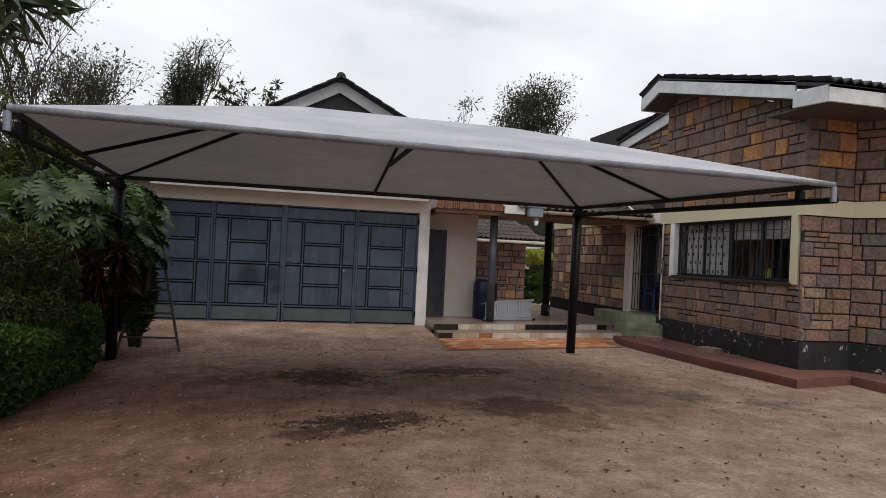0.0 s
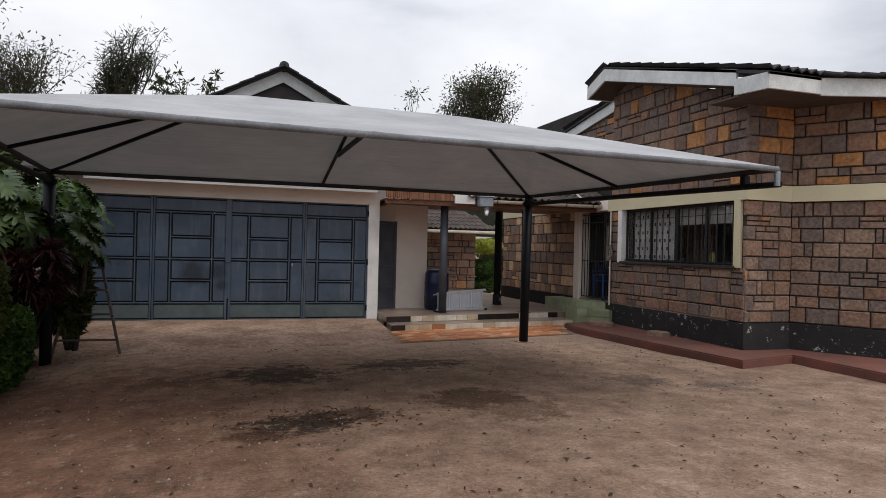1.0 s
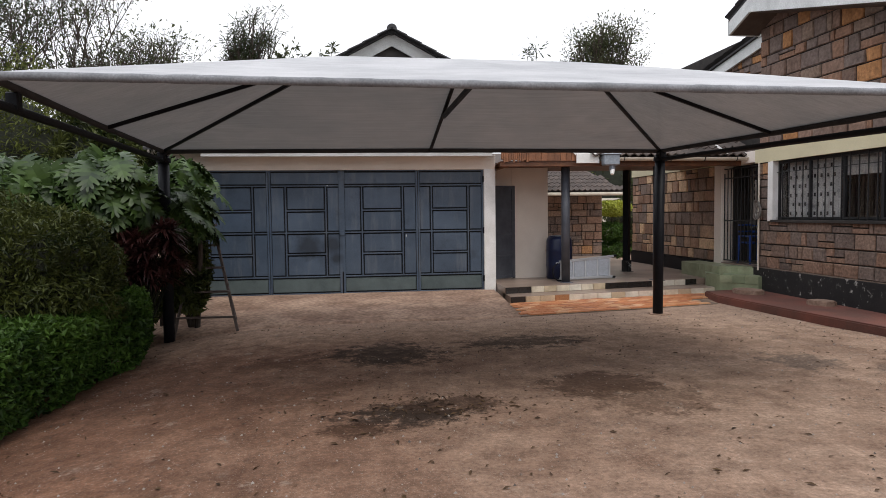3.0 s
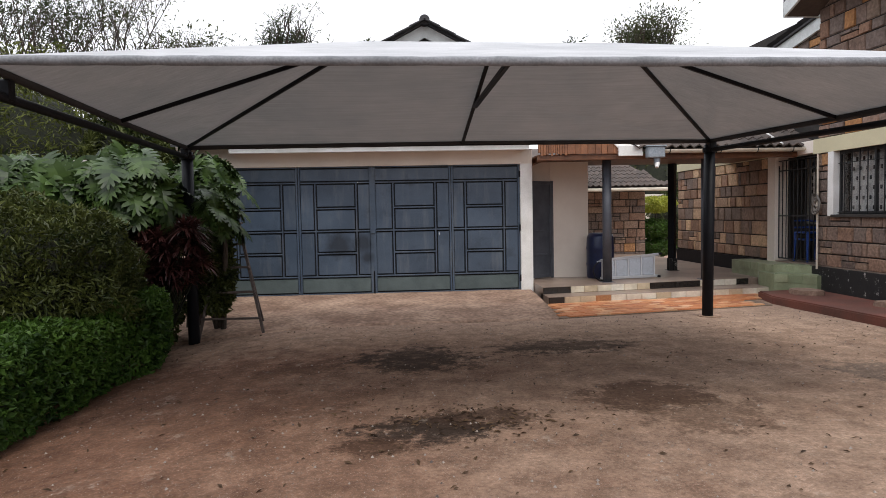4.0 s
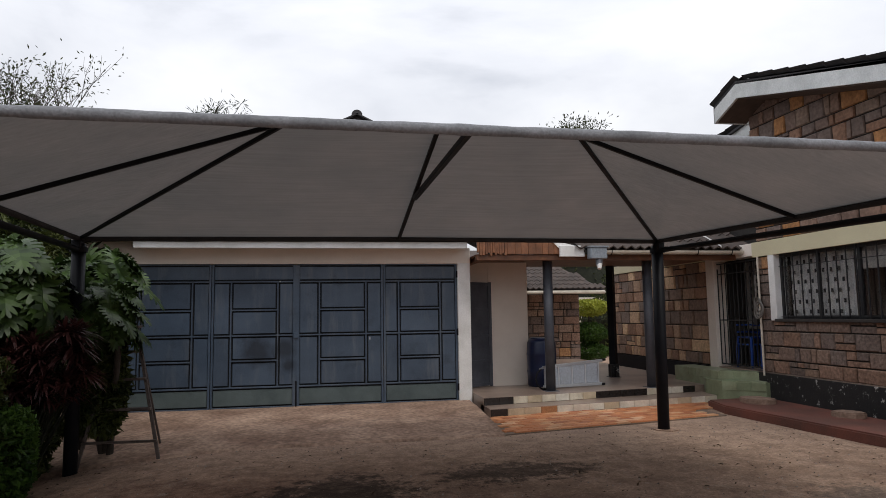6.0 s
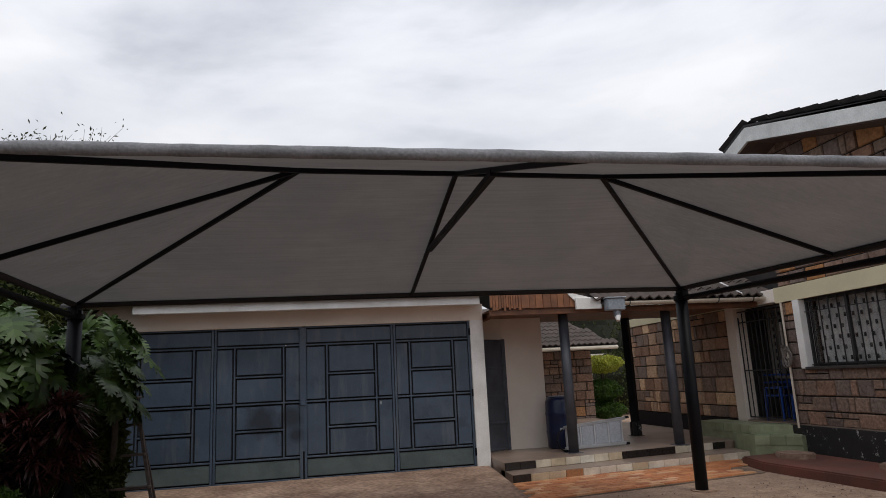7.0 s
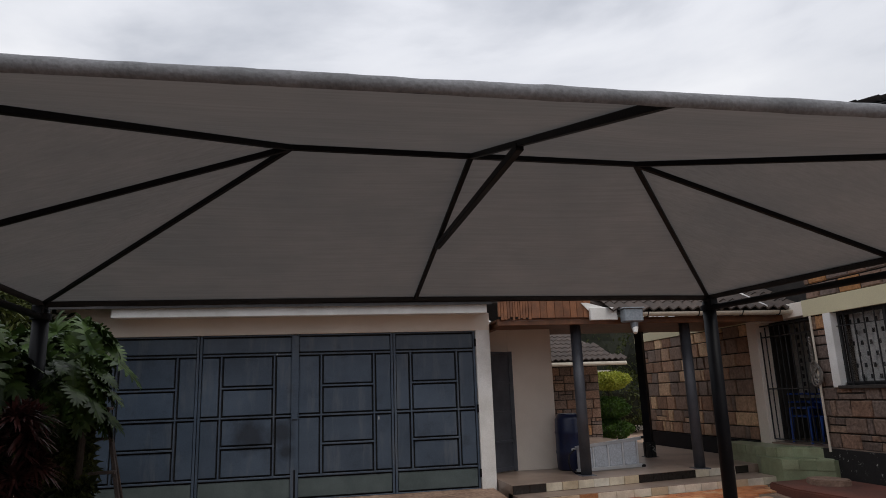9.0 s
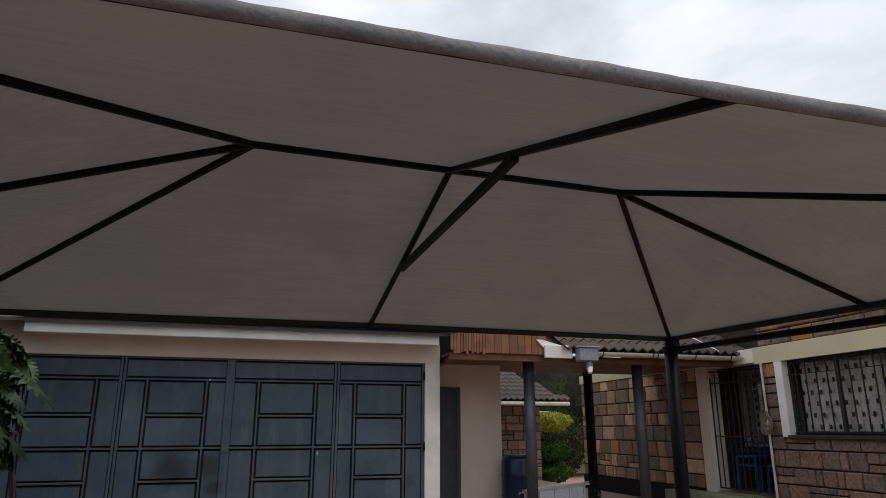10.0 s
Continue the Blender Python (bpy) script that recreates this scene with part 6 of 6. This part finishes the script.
tree("feathery_tree", "tall dark feathery tree behind the garage", (-4.3, 28.0, 0), 9.8, 0.33, M_tree_dark, 3, 0.24, 17, 5, 0.6, 0.36, 0.2, 0.05, 0.34, 0.13)
tree("gum_tree", "tall gum tree with clumped grey-green leaves behind the houses", (12.6, 34.0, 0), 11.5, 0.30, M_tree, 12, 0.17, 34, 5, 0.7, 0.55, 0.24, 0.05, 0.45, 0.35)
tree("sparse_tree", "sparse tree with bare twigs and small leaf tufts", (-8.6, 27.3, -0.2), 11.2, 0.6, M_tree, 23, 0.16, 5, 6, 0.45, 0.5, 0.15, 0.02, 0.26, 0.35)
tree("sparse_tree", "leafy tree with thin branches beside the drive", (-12.2, 25.0, -0.2), 10.2, 0.6, M_tree_dark, 25, 0.16, 6, 6, 0.4, 0.6, 0.17, 0.02, 0.26, 0.35)
for k, (x, h) in enumerate(((-2.32, 7.8), (-1.75, 7.95), (-1.25, 7.75), (-0.6, 8.3))):
    tree("slender_tree", "slender young tree with upright leafy shoots", (x, 26.0 + 0.5 * k, 0), h, 0.16, M_tree, 40 + k, 0.24, 18, 3, 1.6, 0.22, 0.05, 0, 0.45, 0.3, 2)
tree("slender_tree", "thin dark tree top beside the gum tree", (8.6, 33.0, 0), 9.6, 0.16, M_tree_dark, 50, 0.22, 30, 3, 0.9, 0.5, 0.06, 0, 0.45, 0.3, 2)

# oleander twig that hangs in from the side
ole = thing("oleander", (-2.7, 2.3, -0.2), "oleander with long narrow leaves on arching stems", "shrub")
tb = bmesh.new()
vs_c, vs_d = [], []
ro = random.Random(9)
for k in range(7):
    p0 = Vector((-2.7 + ro.uniform(-0.1, 0.1), 2.3 + ro.uniform(-0.1, 0.1), -0.2))
    p1 = Vector((-1.6 + ro.uniform(-0.3, 0.2), 2.5 + ro.uniform(-0.2, 0.2), 2.5 + ro.uniform(0, 0.3)))
    p2 = Vector((-0.58 + ro.uniform(-0.14, 0.16), 2.5 + ro.uniform(-0.12, 0.12), 2.33 + ro.uniform(-0.05, 0.09)))
    tube(tb, p0, p1, 0.02, 0.014, 7)
    tube(tb, p1, p2, 0.012, 0.006, 6)
    for i in range(34):
        u = ro.uniform(0.35, 1.0)
        c = p1.lerp(p2, u)
        d = (p2 - p1).normalized() * 0.7 + Vector((ro.uniform(-1, 1), ro.uniform(-1, 1), ro.uniform(-0.9, 0.5)))
        d.normalize()
        vs_c.append(tuple(c + d * 0.08))
        vs_d.append(tuple(d))
tagged(part("stem_clump", tb, M_bark, ole), "", "", "", "stuff")
lv, lf = leaf_arrays(vs_c, vs_d, np.random.RandomState(4).normal(size=(len(vs_c), 3)) + np.array([0, 0, 1.0]), np.random.RandomState(5).uniform(0.13, 0.2, len(vs_c)), np.full(len(vs_c), 0.026))
tagged(raw("leaf_mass", lv, lf, M_tree_dark, ole), "", "", "", "stuff")

# clipped topiary beyond the porch
top_b = thing("topiary_bush", (8.8, 22.0, 0), "clipped topiary bush in yellow-green tiers", "bush")
part("trunk", tube(bmesh.new(), (8.8, 22.0, -0.1), (8.8, 22.0, 1.8), 0.05, 0.03, 8), M_bark, top_b)
for k, (z, rx, rz, m) in enumerate(((1.75, 0.66, 0.27, M_lime), (0.98, 0.58, 0.33, M_hedge), (0.38, 0.62, 0.3, M_hedge))):
    p, o = blob_points(2500, (8.8, 22.0, z), (rx, rx, rz), 60 + k, 0.6, 0.15)
    foliage("tier", p, o, m, top_b, 0.09, 0.5, 0.6, 60 + k)
gs = thing("garden_shrub", (10.0, 25.0, 0), "green garden shrubs behind the porch", "shrub")
for k, (x, y, z, rx, rz) in enumerate(((10.9, 25.6, 1.1, 1.0, 1.1), (12.6, 26, 2.2, 1.5, 2.0), (9.8, 30.0, 2.6, 2.4, 2.6), (8.6, 29.0, 2.9, 1.7, 2.9), (11.6, 29.6, 2.8, 2.2, 3.0))):
    p, o = blob_points(3500, (x, y, z), (rx, rx, rz), 70 + k, 0.6, 0.3, 1.5, 0)
    foliage("foliage", p, o, M_hedge_dark, gs, 0.14, 0.4, 0.6, 70 + k)
    core("inner_twig_mass", (x, y, z), (rx, rx, rz), 70 + k, M_inner_shade, gs, 0.85)


# ---- ground pieces ----
paving = part("paving", prism(bmesh.new(), [(2.98, 10.90), (6.72, 11.63), (6.72, 12.25), (7.40, 12.40), (7.44, 13.02), (3.19, 12.38)], -0.08, 0.012), M_grout)
tagged(paving, "orange and buff clay pavers before the porch steps", "paving", "", "structure")
PV = [piece_mesh("paver", M_paver, 80 + k, 0.02, 0.03) for k in range(3)]
e1 = Vector((3.64, 0.73, 0)).normalized()
e2 = Vector((-e1.y, e1.x, 0))
rp = random.Random(21)
ang = math.degrees(math.atan2(e1.y, e1.x))
for j in range(12):
    for i in range(-1, 19):
        s, t = (i + (0.5 if j % 2 else 0)) * 0.23 + 0.12, 0.07 + j * 0.12
        c = Vector((2.98, 10.90, 0)) + e1 * s + e2 * t
        if c.x < 3.12 + 0.06 * (c.y - 10.9) or (c.x > 6.5 and c.y < 12.3) or c.x > 7.25 or c.y > 12.32 + 0.153 * (c.x - 3.19):
            continue
        piece("paver", rp.choice(PV), paving, Matrix.Translation((c.x, c.y, 0.016 + rp.uniform(-0.002, 0.002))) @ pose(0, 0, 0, -90, 0, 0) @ pose(0, 0, 0, 0, -ang, 0) @ Matrix.Diagonal((0.224, 0.03, 0.114, 1)))

# loose grit and dead leaves
gr = np.random.RandomState(77)
n = 6000
px, py = gr.uniform(-2.3, 8.0, n), gr.uniform(3.2, 11.0, n)
vs, fs = [], []
for k in range(n):
    s = 0.004 + 0.013 * gr.rand() ** 4
    z = ground_z(px[k], py[k])
    b = len(vs)
    a = gr.rand() * 6.28
    for i in range(3):
        vs.append((px[k] + s * math.cos(a + i * 2.1), py[k] + s * math.sin(a + i * 2.1), z - 0.002))
    vs.append((px[k], py[k], z + s * 0.9))
    fs += [(b, b + 1, b + 3), (b + 1, b + 2, b + 3), (b + 2, b, b + 3)]
M_grit = piece_material("grit", [(0.0, (0.30, 0.26, 0.23)), (0.4, (0.20, 0.15, 0.12)), (0.75, (0.32, 0.27, 0.23)), (0.88, (0.10, 0.08, 0.07))], 0.95, 0.002, 60, 0.3, True)
tagged(raw("gravel", vs, fs, M_grit), "loose grit scattered over the earth drive", "gravel", "", "stuff")
n = 760
cx = np.concatenate([gr.uniform(-2.5, 7.0, 540), gr.normal(1.15, 0.5, 220)])
cy = np.concatenate([gr.uniform(3.4, 10.8, 540), gr.normal(6.3, 0.28, 220)])
cs = [(x, y, ground_z(x, y) + 0.01) for x, y in zip(cx, cy)]
lv, lf = leaf_arrays(cs, np.c_[gr.normal(size=(n, 2)), gr.normal(size=n) * 0.15], np.c_[gr.normal(size=(n, 2)) * 0.3, np.ones(n)], gr.uniform(0.025, 0.075, n), gr.uniform(0.01, 0.028, n))
M_dead = leaf_material("dead_leaf", (0.035, 0.022, 0.015), (0.10, 0.06, 0.03), 0.8, 0.1)
tagged(raw("fallen_leaves", lv, lf, M_dead), "dark dry leaves and twigs fallen on the drive", "leaves", "", "stuff")
